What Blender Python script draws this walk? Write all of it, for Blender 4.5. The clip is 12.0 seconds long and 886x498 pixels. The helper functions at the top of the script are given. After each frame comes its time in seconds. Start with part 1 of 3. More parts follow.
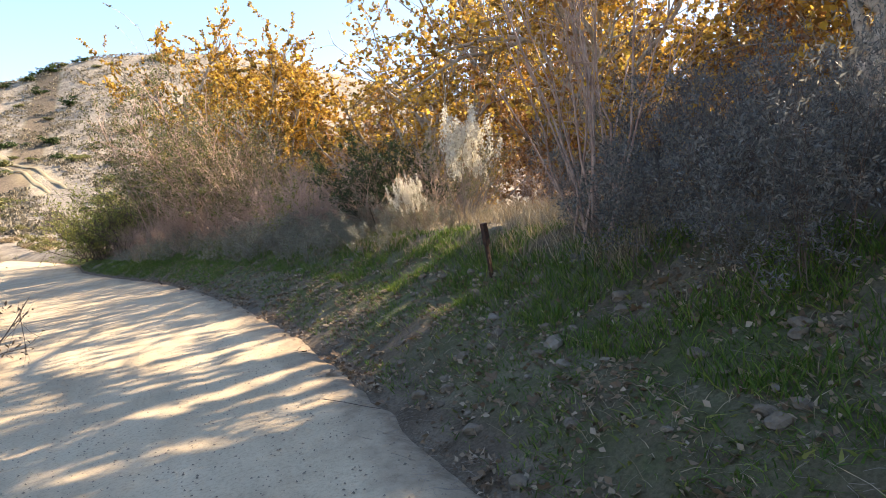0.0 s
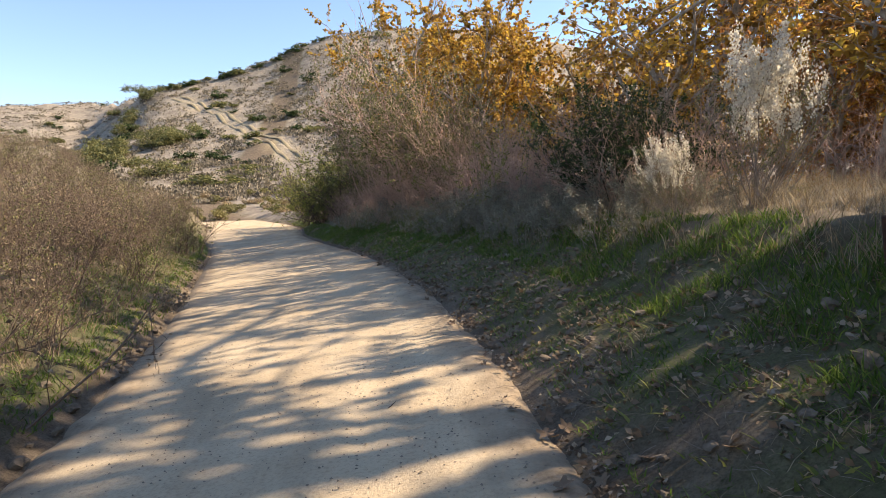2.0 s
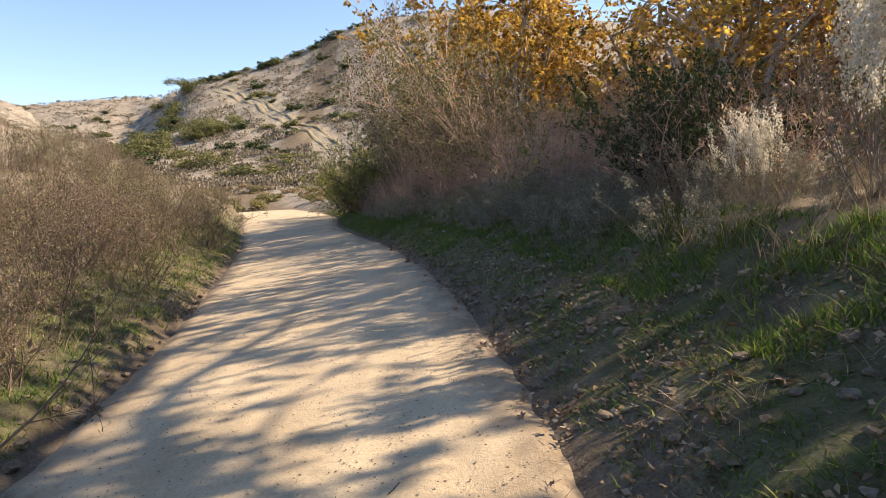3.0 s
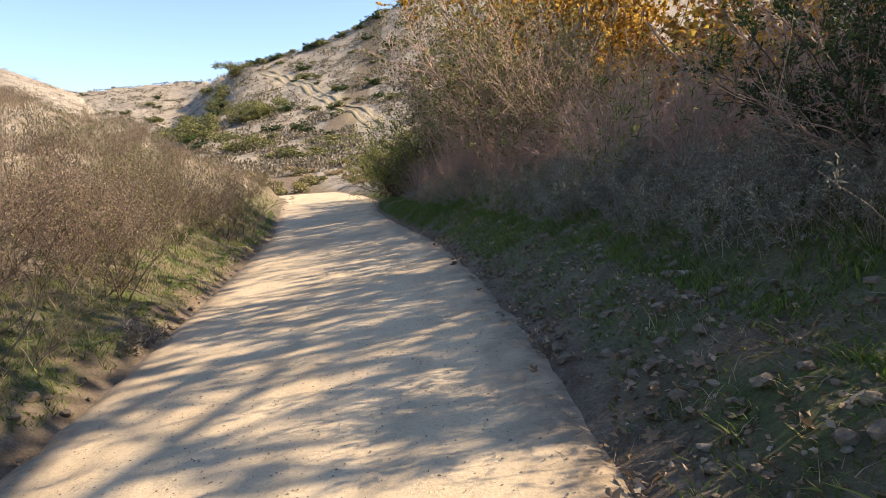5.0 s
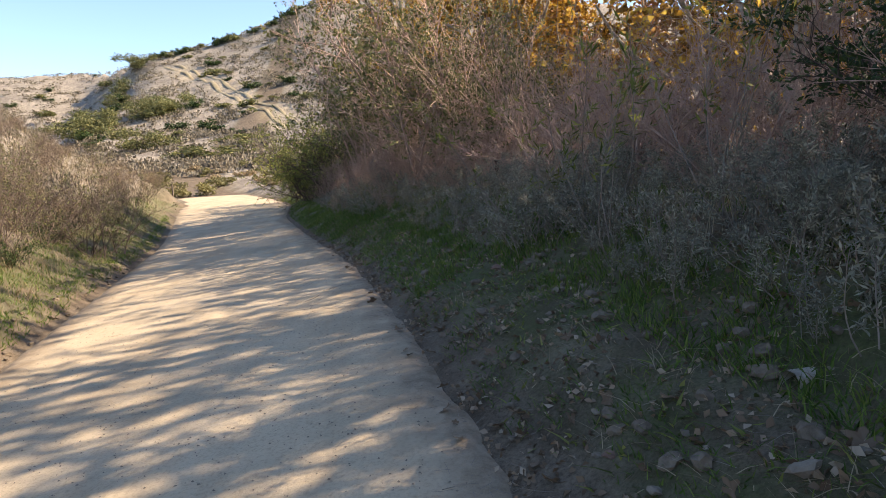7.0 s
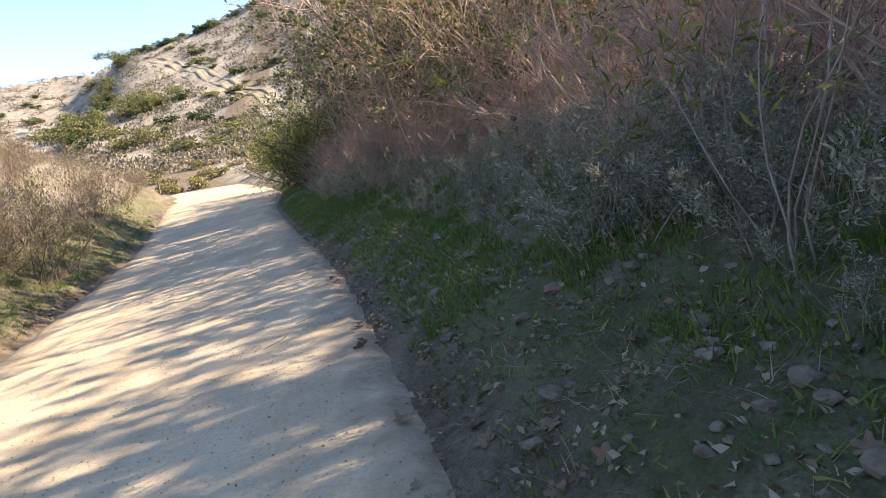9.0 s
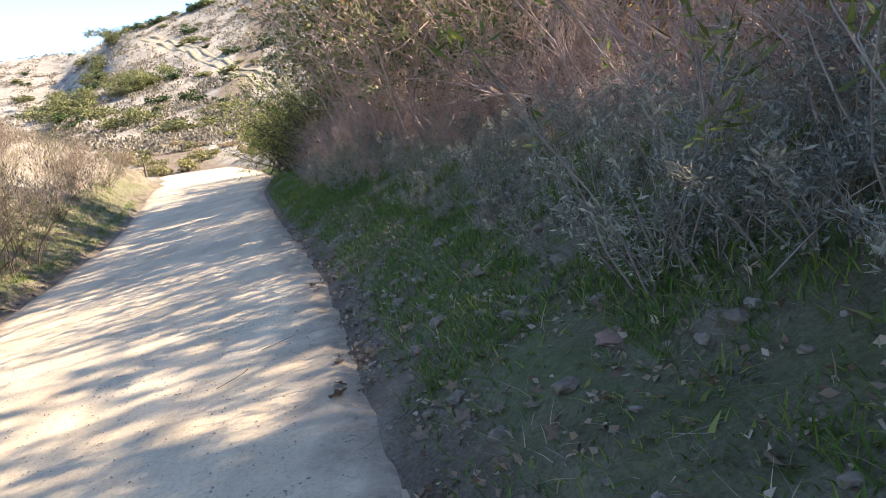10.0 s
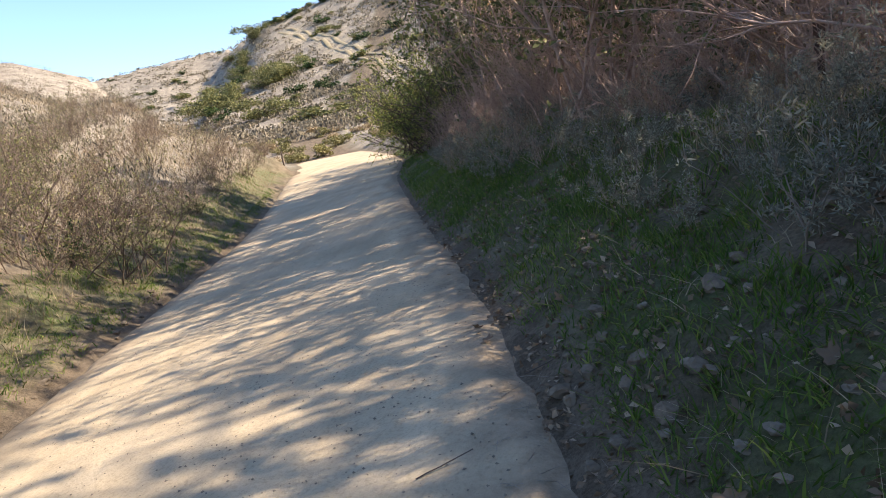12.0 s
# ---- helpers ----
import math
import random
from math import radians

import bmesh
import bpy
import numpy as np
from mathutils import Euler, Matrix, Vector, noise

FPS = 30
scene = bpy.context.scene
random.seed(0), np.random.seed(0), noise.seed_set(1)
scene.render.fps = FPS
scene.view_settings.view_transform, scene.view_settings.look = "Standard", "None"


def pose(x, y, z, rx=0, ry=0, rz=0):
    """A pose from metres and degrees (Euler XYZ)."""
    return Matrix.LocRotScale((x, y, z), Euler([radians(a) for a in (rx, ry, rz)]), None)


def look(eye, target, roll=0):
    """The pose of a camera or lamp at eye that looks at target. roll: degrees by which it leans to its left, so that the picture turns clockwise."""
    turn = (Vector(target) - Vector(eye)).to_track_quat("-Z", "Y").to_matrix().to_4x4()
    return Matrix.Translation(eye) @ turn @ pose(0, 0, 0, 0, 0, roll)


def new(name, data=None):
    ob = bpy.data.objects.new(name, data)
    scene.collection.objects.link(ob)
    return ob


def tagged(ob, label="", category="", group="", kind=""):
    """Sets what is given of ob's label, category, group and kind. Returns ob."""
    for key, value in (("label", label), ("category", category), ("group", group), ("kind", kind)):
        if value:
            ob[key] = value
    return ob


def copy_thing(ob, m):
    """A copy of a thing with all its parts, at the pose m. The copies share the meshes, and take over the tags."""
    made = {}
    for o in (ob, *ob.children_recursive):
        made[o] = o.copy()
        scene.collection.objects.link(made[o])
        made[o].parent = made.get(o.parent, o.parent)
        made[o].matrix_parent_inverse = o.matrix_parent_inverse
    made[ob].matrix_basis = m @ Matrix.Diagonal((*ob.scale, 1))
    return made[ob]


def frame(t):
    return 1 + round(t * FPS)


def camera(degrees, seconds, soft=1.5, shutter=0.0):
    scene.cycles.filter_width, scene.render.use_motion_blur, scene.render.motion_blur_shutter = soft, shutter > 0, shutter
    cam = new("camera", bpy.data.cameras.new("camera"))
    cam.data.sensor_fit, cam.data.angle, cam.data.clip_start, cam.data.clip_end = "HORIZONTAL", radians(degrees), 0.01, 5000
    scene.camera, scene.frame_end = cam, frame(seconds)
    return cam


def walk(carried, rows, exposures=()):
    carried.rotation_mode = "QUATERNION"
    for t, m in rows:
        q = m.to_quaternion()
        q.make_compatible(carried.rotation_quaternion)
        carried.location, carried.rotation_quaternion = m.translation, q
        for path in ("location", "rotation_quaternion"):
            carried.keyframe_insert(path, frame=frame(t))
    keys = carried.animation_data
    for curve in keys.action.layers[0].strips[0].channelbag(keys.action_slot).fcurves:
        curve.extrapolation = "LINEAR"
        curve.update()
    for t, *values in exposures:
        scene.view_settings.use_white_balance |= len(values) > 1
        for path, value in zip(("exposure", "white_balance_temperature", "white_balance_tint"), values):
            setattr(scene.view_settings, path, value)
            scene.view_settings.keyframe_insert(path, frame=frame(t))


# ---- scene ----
# ---- camera ----
cam = camera(71.1, 12.0, soft=0.35)


def turn(yaw, pitch, lean):
    """Camera turn: yaw to the left from +y, pitch up, lean, in degrees."""
    return pose(0, 0, 0, 0, 0, yaw) @ pose(0, 0, 0, 90 + pitch) @ pose(0, 0, 0, 0, 0, lean)


walk(cam, [
    (0, pose(0.282, 0.005, 1.380) @ turn(-26.48, -2.97, -3.76)),
    (0.5, pose(0.457, 0.596, 1.365) @ turn(-22.79, -4.60, -7.09)),
    (1, pose(0.560, 1.269, 1.419) @ turn(-20.13, -0.86, -3.23)),
    (1.5, pose(0.767, 1.922, 1.436) @ turn(-17.15, -4.71, -7.36)),
    (2, pose(0.847, 2.610, 1.440) @ turn(-7.75, -4.62, -2.02)),
    (2.5, pose(1.018, 3.209, 1.457) @ turn(-9.57, -5.36, -3.37)),
    (3, pose(1.142, 3.861, 1.535) @ turn(-3.98, -5.87, -3.32)),
    (3.2, pose(1.145, 4.136, 1.555) @ turn(-3.73, -5.76, -0.81)),
    (4.8, pose(1.225, 6.569, 1.527) @ turn(-4.31, -7.52, -2.19)),
    (5, pose(1.201, 6.849, 1.514) @ turn(0.43, -7.36, -3.96)),
    (5.5, pose(1.190, 7.481, 1.499) @ turn(-2.22, -5.91, -1.97)),
    (6, pose(1.195, 8.132, 1.521) @ turn(0.18, -5.95, -3.12)),
    (6.5, pose(1.239, 8.674, 1.515) @ turn(-6.28, -6.23, -0.59)),
    (7, pose(1.257, 9.365, 1.530) @ turn(-7.13, -7.58, -3.19)),
    (7.2, pose(1.251, 9.629, 1.507) @ turn(-3.77, -7.52, -5.78)),
    (8.8, pose(1.535, 11.632, 1.510) @ turn(-7.77, -9.92, -6.80)),
    (9, pose(1.539, 11.867, 1.513) @ turn(-6.13, -10.41, -9.02)),
    (9.5, pose(1.574, 12.462, 1.530) @ turn(-7.25, -12.25, -2.06)),
    (10, pose(1.627, 13.045, 1.506) @ turn(-6.47, -11.82, -8.12)),
    (10.5, pose(1.536, 13.588, 1.525) @ turn(2.48, -11.95, -7.64)),
    (11, pose(1.416, 14.027, 1.557) @ turn(3.98, -12.86, -11.50)),
    (11.5, pose(1.306, 14.717, 1.519) @ turn(9.01, -11.61, -9.49)),
    (12, pose(1.218, 15.293, 1.503) @ turn(5.69, -11.88, -11.43)),
], exposures=[(0, 1.85, 7150, 15), (1.5, 1.4, 6950, 15), (2.5, 1.1, 7050, 16), (5.5, 1.26, 6900, 16), (7.2, 1.36, 6800, 16), (9.0, 1.74, 6600, 15), (9.5, 1.86, 6500, 16), (10.5, 2.11, 6200, 15), (11.0, 2.01, 6200, 15), (12.0, 1.35, 6400, 14)])

# ---- world and sun ----
SUN_AZ = math.atan2(1.0, 0.09)      # clockwise from +y, towards the sun
SUN_EL = radians(36)
world = bpy.data.worlds.new("sky")
scene.world = world
world.use_nodes = True
wn = world.node_tree
sky = wn.nodes.new("ShaderNodeTexSky")
sky.sky_type, sky.sun_disc = "NISHITA", False
sky.sun_elevation, sky.sun_rotation = SUN_EL, SUN_AZ
sky.altitude, sky.air_density, sky.dust_density, sky.ozone_density = 150, 1.0, 0.1, 3.2
wn.links.new(sky.outputs[0], wn.nodes["Background"].inputs[0])
wn.nodes["Background"].inputs[1].default_value = 0.12
sun = new("sun", bpy.data.lights.new("sun", "SUN"))
sun.data.energy, sun.data.angle, sun.data.color = 5.0, radians(0.53), (1.0, 0.87, 0.68)
to_sun = Vector((math.sin(SUN_AZ) * math.cos(SUN_EL), math.cos(SUN_AZ) * math.cos(SUN_EL), math.sin(SUN_EL)))
sun.matrix_world = look((30, 0, 40), Vector((30, 0, 40)) - to_sun)


# ---- materials ----
def mat(name, build):
    m = bpy.data.materials.new(name)
    m.use_nodes = True
    nt = m.node_tree
    bs = nt.nodes["Principled BSDF"]
    build(nt, bs)
    return m


def node(nt, kind, **inputs):
    n = nt.nodes.new(kind)
    for k, v in inputs.items():
        n.inputs[k.replace("_", " ")].default_value = v
    return n


def noise_fac(nt, scale, detail=6, rough=0.6, distort=0.0, stretch=None):
    co = nt.nodes.new("ShaderNodeNewGeometry")
    n = node(nt, "ShaderNodeTexNoise", Scale=scale, Detail=detail, Roughness=rough, Distortion=distort)
    if stretch:
        mp = nt.nodes.new("ShaderNodeMapping")
        mp.inputs["Scale"].default_value = stretch
        nt.links.new(co.outputs["Position"], mp.inputs[0])
        nt.links.new(mp.outputs[0], n.inputs["Vector"])
    else:
        nt.links.new(co.outputs["Position"], n.inputs["Vector"])
    return n.outputs["Fac"]


def ramp(nt, fac, stops):
    r = nt.nodes.new("ShaderNodeValToRGB")
    els = r.color_ramp.elements
    while len(els) < len(stops):
        els.new(0.5)
    for e, (p, c) in zip(els, stops):
        e.position, e.color = p, (*c, 1)
    nt.links.new(fac, r.inputs[0])
    return r.outputs[0]


def mix(nt, fac, a, b, mode="MIX"):
    m = nt.nodes.new("ShaderNodeMix")
    m.data_type, m.blend_type = "RGBA", mode
    for i, v in ((0, fac), (6, a), (7, b)):
        if isinstance(v, (int, float)):
            m.inputs[i].default_value = v
        elif isinstance(v, tuple):
            m.inputs[i].default_value = (*v, 1)
        else:
            nt.links.new(v, m.inputs[i])
    return m.outputs[2]


def bump(nt, bs, fac, strength, dist):
    b = node(nt, "ShaderNodeBump", Strength=strength, Distance=dist)
    nt.links.new(fac, b.inputs["Height"])
    nt.links.new(b.outputs[0], bs.inputs["Normal"])


def attribute(nt, name):
    a = nt.nodes.new("ShaderNodeAttribute")
    a.attribute_name = name
    return a.outputs["Fac"]


def road_build(nt, bs):
    c = ramp(nt, noise_fac(nt, 0.7, 8), [(0.3, (0.44, 0.345, 0.225)), (0.55, (0.53, 0.425, 0.285)), (0.75, (0.59, 0.48, 0.33))])
    g = ramp(nt, noise_fac(nt, 38, 5, 0.7), [(0.32, (0.78, 0.77, 0.75)), (0.5, (1, 1, 1)), (0.72, (1.08, 1.07, 1.05))])
    c = mix(nt, 1.0, c, g, "MULTIPLY")
    ruts = ramp(nt, noise_fac(nt, 1.0, 5, 0.6, 0.3, (2.6, 0.22, 1)), [(0.35, (0.84, 0.83, 0.82)), (0.6, (1.04, 1.04, 1.03))])
    c = mix(nt, 0.7, c, ruts, "MULTIPLY")
    soil = ramp(nt, noise_fac(nt, 7, 7, 0.75), [(0.3, (0.17, 0.13, 0.085)), (0.65, (0.36, 0.28, 0.19))])
    c = mix(nt, attribute(nt, "loose"), c, soil)
    nt.links.new(c, bs.inputs["Base Color"])
    bs.inputs["Roughness"].default_value = 0.95
    bs.inputs["Specular IOR Level"].default_value = 0.15
    h = mix(nt, 0.4, noise_fac(nt, 9, 6, 0.65), noise_fac(nt, 60, 4, 0.7))
    bump(nt, bs, h, 0.45, 0.035)


def ground_build(nt, bs):
    dirt = ramp(nt, noise_fac(nt, 2.2, 8, 0.7), [(0.3, (0.11, 0.082, 0.056)), (0.5, (0.175, 0.135, 0.094)), (0.7, (0.27, 0.215, 0.152))])
    grain = ramp(nt, noise_fac(nt, 45, 4, 0.8), [(0.3, (0.5, 0.5, 0.5)), (0.6, (1.1, 1.1, 1.1))])
    dirt = mix(nt, 1.0, dirt, grain, "MULTIPLY")
    green = ramp(nt, noise_fac(nt, 25, 5, 0.7), [(0.35, (0.035, 0.07, 0.015)), (0.7, (0.10, 0.16, 0.035))])
    hay = ramp(nt, noise_fac(nt, 0.22, 9, 0.72), [(0.3, (0.19, 0.165, 0.14)), (0.5, (0.31, 0.272, 0.22)), (0.68, (0.43, 0.375, 0.30))])
    tuft = ramp(nt, noise_fac(nt, 1.3, 8, 0.8), [(0.35, (0.6, 0.58, 0.58)), (0.6, (1.12, 1.1, 1.05))])
    hay = mix(nt, 1.0, hay, tuft, "MULTIPLY")
    c = mix(nt, attribute(nt, "grassy"), dirt, green)
    c = mix(nt, attribute(nt, "dry"), c, hay)
    c = mix(nt, attribute(nt, "track"), c, (0.55, 0.44, 0.25))
    nt.links.new(c, bs.inputs["Base Color"])
    bs.inputs["Roughness"].default_value = 1.0
    bs.inputs["Specular IOR Level"].default_value = 0.1
    bump(nt, bs, noise_fac(nt, 14, 8, 0.75), 0.8, 0.06)
    far = node(nt, "ShaderNodeBump", Distance=0.7)
    nt.links.new(attribute(nt, "dry"), far.inputs["Strength"])
    nt.links.new(noise_fac(nt, 0.33, 9, 0.7), far.inputs["Height"])
    nt.links.new(far.outputs[0], [n for n in nt.nodes if n.bl_idname == "ShaderNodeBump"][0].inputs["Normal"])


def leaf_mat(name, stops, through_light=0.45, rough=0.6, patch=0.0):
    def build(nt, bs):
        g = nt.nodes.new("ShaderNodeNewGeometry")
        c = ramp(nt, g.outputs["Random Per Island"], stops)
        o = nt.nodes.new("ShaderNodeObjectInfo")
        v = ramp(nt, o.outputs["Random"], [(0.0, (0.78, 0.78, 0.8)), (1.0, (1.15, 1.12, 1.05))])
        c = mix(nt, 0.8, c, v, "MULTIPLY")
        nt.links.new(c, bs.inputs["Base Color"])
        bs.inputs["Roughness"].default_value = rough
        bs.inputs["Specular IOR Level"].default_value = 0.25
        if through_light:
            tr = nt.nodes.new("ShaderNodeBsdfTranslucent")
            nt.links.new(c, tr.inputs["Color"])
            ms = nt.nodes.new("ShaderNodeMixShader")
            ms.inputs[0].default_value = through_light
            nt.links.new(bs.outputs[0], ms.inputs[1])
            nt.links.new(tr.outputs[0], ms.inputs[2])
            nt.links.new(ms.outputs[0], nt.nodes["Material Output"].inputs["Surface"])
    return mat(name, build)


def bark_mat(name, a, b, scale=6.0, rough=0.9):
    def build(nt, bs):
        c = ramp(nt, noise_fac(nt, scale, 6, 0.7), [(0.35, a), (0.65, b)])
        nt.links.new(c, bs.inputs["Base Color"])
        bs.inputs["Roughness"].default_value = rough
        bs.inputs["Specular IOR Level"].default_value = 0.2
        bump(nt, bs, noise_fac(nt, scale * 6, 4, 0.7), 0.5, 0.01)
    return mat(name, build)


def plain_mat(name, a, b, scale, rough, metal=0.0):
    def build(nt, bs):
        c = ramp(nt, noise_fac(nt, scale, 6, 0.7), [(0.35, a), (0.65, b)])
        nt.links.new(c, bs.inputs["Base Color"])
        bs.inputs["Roughness"].default_value, bs.inputs["Metallic"].default_value = rough, metal
        bump(nt, bs, noise_fac(nt, scale * 4, 4, 0.7), 0.4, 0.01)
    return mat(name, build)


M_ROAD, M_GROUND = mat("packed_dirt", road_build), mat("soil_and_dry_grass", ground_build)
M_GOLD = leaf_mat("golden_leaves", [(0, (0.17, 0.095, 0.03)), (0.35, (0.40, 0.23, 0.05)), (0.7, (0.62, 0.39, 0.07)), (1, (0.76, 0.56, 0.1))], 0.5)
M_RUST = leaf_mat("rusty_leaves", [(0, (0.19, 0.095, 0.04)), (0.5, (0.38, 0.19, 0.07)), (1, (0.55, 0.32, 0.11))], 0.5)
M_OLIVE = leaf_mat("olive_leaves", [(0, (0.075, 0.085, 0.035)), (0.5, (0.16, 0.165, 0.065)), (1, (0.30, 0.28, 0.11))], 0.35)
M_DARKGREEN = leaf_mat("dark_green_leaves", [(0, (0.018, 0.035, 0.012)), (0.6, (0.04, 0.07, 0.02)), (1, (0.08, 0.12, 0.03))], 0.25)
M_GREEN = leaf_mat("fresh_green_leaves", [(0, (0.09, 0.115, 0.025)), (0.6, (0.21, 0.24, 0.055)), (1, (0.38, 0.37, 0.1))], 0.45)
M_PALEGREEN = leaf_mat("pale_brush_leaves", [(0, (0.12, 0.11, 0.045)), (0.6, (0.24, 0.22, 0.09)), (1, (0.36, 0.33, 0.15))], 0.35)
M_GRASS = leaf_mat("green_grass", [(0, (0.05, 0.095, 0.014)), (0.6, (0.11, 0.19, 0.028)), (1, (0.24, 0.29, 0.06))], 0.4)
M_STRAW = leaf_mat("straw", [(0, (0.22, 0.16, 0.09)), (0.5, (0.36, 0.28, 0.17)), (1, (0.52, 0.43, 0.28))], 0.35)
M_SAGE = leaf_mat("grey_sage_leaves", [(0, (0.08, 0.08, 0.078)), (0.5, (0.16, 0.16, 0.145)), (1, (0.27, 0.26, 0.22))], 0.4)
M_BROWN = leaf_mat("brown_dry_leaves", [(0, (0.16, 0.105, 0.07)), (0.5, (0.34, 0.24, 0.16)), (1, (0.55, 0.42, 0.28))], 0.4)
M_WHITE = leaf_mat("white_seed_fluff", [(0, (0.5, 0.46, 0.38)), (1, (0.82, 0.78, 0.68))], 0.4, 0.9)
M_LITTER = leaf_mat("dead_leaf", [(0, (0.12, 0.075, 0.045)), (0.6, (0.27, 0.19, 0.12)), (1, (0.46, 0.36, 0.25))], 0.15, 0.7)
M_DRYBROWN = leaf_mat("dark_dry_leaves", [(0, (0.11, 0.075, 0.05)), (0.5, (0.22, 0.16, 0.105)), (1, (0.38, 0.30, 0.19))], 0.4)
M_FARSCRUB = leaf_mat("far_scrub_leaves", [(0, (0.09, 0.08, 0.06)), (0.5, (0.19, 0.165, 0.12)), (1, (0.32, 0.27, 0.19))], 0.3)
M_SCRUBTWIG = bark_mat("scrub_twigs", (0.08, 0.056, 0.043), (0.21, 0.16, 0.122))
M_MUGWORT = leaf_mat("grey_green_leaves", [(0, (0.13, 0.13, 0.10)), (0.6, (0.26, 0.255, 0.19)), (1, (0.45, 0.43, 0.32))], 0.4)
M_TWIG = bark_mat("red_brown_twigs", (0.25, 0.16, 0.125), (0.54, 0.39, 0.30))
M_GREYTWIG = bark_mat("grey_twigs", (0.16, 0.13, 0.105), (0.34, 0.28, 0.22))
M_BARK = bark_mat("mottled_pale_bark", (0.20, 0.16, 0.12), (0.52, 0.46, 0.37), 5.0)
M_DARKBARK = bark_mat("dark_bark", (0.04, 0.03, 0.025), (0.12, 0.09, 0.07), 8.0)
M_RUSTMETAL = plain_mat("rusted_steel", (0.035, 0.022, 0.018), (0.10, 0.05, 0.03), 30, 0.8, 0.4)
M_WOODPOST = plain_mat("weathered_wood", (0.08, 0.06, 0.05), (0.2, 0.16, 0.12), 12, 0.9)
M_HILLTRACK = plain_mat("dry_yellow_soil", (0.25, 0.195, 0.11), (0.37, 0.30, 0.175), 0.8, 0.95)
M_STONE = plain_mat("tan_stone", (0.14, 0.112, 0.08), (0.26, 0.21, 0.15), 9, 0.9)
M_CLAY = plain_mat("red_clay", (0.13, 0.075, 0.05), (0.23, 0.135, 0.09), 25, 0.95)
M_PAPER = plain_mat("white_litter", (0.6, 0.6, 0.6), (0.8, 0.8, 0.78), 9, 0.6)


# ---- mesh helpers ----
def mesh_of(name, verts, faces, material, smooth=False):
    """A mesh from arrays: verts n x 3, faces a list of m x k index arrays."""
    me = bpy.data.meshes.new(name)
    loops = np.concatenate([f.ravel() for f in faces]).astype(np.int32)
    sizes = np.concatenate([np.full(len(f), f.shape[1]) for f in faces]).astype(np.int32)
    me.vertices.add(len(verts))
    me.vertices.foreach_set("co", np.asarray(verts, np.float32).ravel())
    me.loops.add(len(loops))
    me.loops.foreach_set("vertex_index", loops)
    me.polygons.add(len(sizes))
    me.polygons.foreach_set("loop_start", np.r_[0, np.cumsum(sizes)[:-1]].astype(np.int32))
    me.polygons.foreach_set("loop_total", sizes)
    me.update(calc_edges=True)
    if smooth:
        me.polygons.foreach_set("use_smooth", np.ones(len(sizes), bool))
    if material:
        me.materials.append(material)
    return me


def part(name, me, parent, label=""):
    ob = new(name, me)
    ob.parent = parent
    return tagged(ob, label)


def unit(v):
    return v / np.maximum(np.linalg.norm(v, axis=-1, keepdims=True), 1e-9)


def grow(rng, start, way, length, steps, wander, lift):
    """Polylines n x (steps+1) x 3 that start in a way, wander and bend up by lift."""
    pts, p, d = [start], start.copy(), unit(way)
    for _ in range(steps):
        d = unit(d + rng.normal(0, wander, d.shape) + np.array([0, 0, lift]))
        p = p + d * (np.asarray(length) / steps)[:, None]
        pts.append(p)
    return np.stack(pts, 1)


def sprout(rng, lines, count, lo, hi, spread, up=0.2):
    """Points on the lines and ways that leave them."""
    n, k = rng.integers(0, len(lines), count), lines.shape[1] - 1
    u = rng.uniform(lo, hi, count) * k
    i = np.minimum(u.astype(int), k - 1)
    a, b = lines[n, i], lines[n, i + 1]
    way = unit(unit(b - a) + rng.normal(0, spread, a.shape) + np.array([0, 0, up]))
    return a + (b - a) * (u - i)[:, None], way


def tubes(lines, r0, r1, sides=3):
    """Verts and quads of tapered tubes along the polylines."""
    n, k, _ = lines.shape
    d = unit(np.gradient(lines, axis=1))
    side = unit(np.cross(d, np.array([0.31, 0.87, 0.38])))
    other = np.cross(d, side)
    r = (np.asarray(r0).reshape(-1, 1) * (1 - np.linspace(0, 1, k)) + np.asarray(r1).reshape(-1, 1) * np.linspace(0, 1, k)) * np.ones((n, 1))
    ang = np.arange(sides) * 2 * np.pi / sides
    v = lines[:, :, None] + r[:, :, None, None] * (np.cos(ang)[:, None] * side[:, :, None] + np.sin(ang)[:, None] * other[:, :, None])
    idx = np.arange(n * k * sides).reshape(n, k, sides)
    nxt = np.roll(idx, -1, 2)
    q = np.stack([idx[:, :-1], nxt[:, :-1], nxt[:, 1:], idx[:, 1:]], -1).reshape(-1, 4)
    return v.reshape(-1, 3), q


def joined(pieces):
    vs, qs, off = [], [], 0
    for v, q in pieces:
        vs.append(v), qs.append(q + off)
        off += len(v)
    return np.concatenate(vs), np.concatenate(qs)


def leaves(rng, at, length, width, way=None, fold=0.25):
    """Pointed leaves (two triangles folded on the midrib) at points."""
    n = len(at)
    d = unit(rng.normal(0, 1, (n, 3)) if way is None else way + rng.normal(0, 0.35, (n, 3)))
    s = unit(np.cross(d, rng.normal(0, 1, (n, 3))))
    up = np.cross(d, s)
    ln = length * rng.uniform(0.6, 1.3, (n, 1))
    w = ln * width / length
    mid = at + d * ln * 0.5
    v = np.stack([at, mid + s * w / 2 + up * w * fold, at + d * ln, mid - s * w / 2 + up * w * fold], 1).reshape(-1, 3)
    i = np.arange(n)[:, None] * 4
    return v, np.concatenate([i + [0, 1, 2], i + [0, 2, 3]])


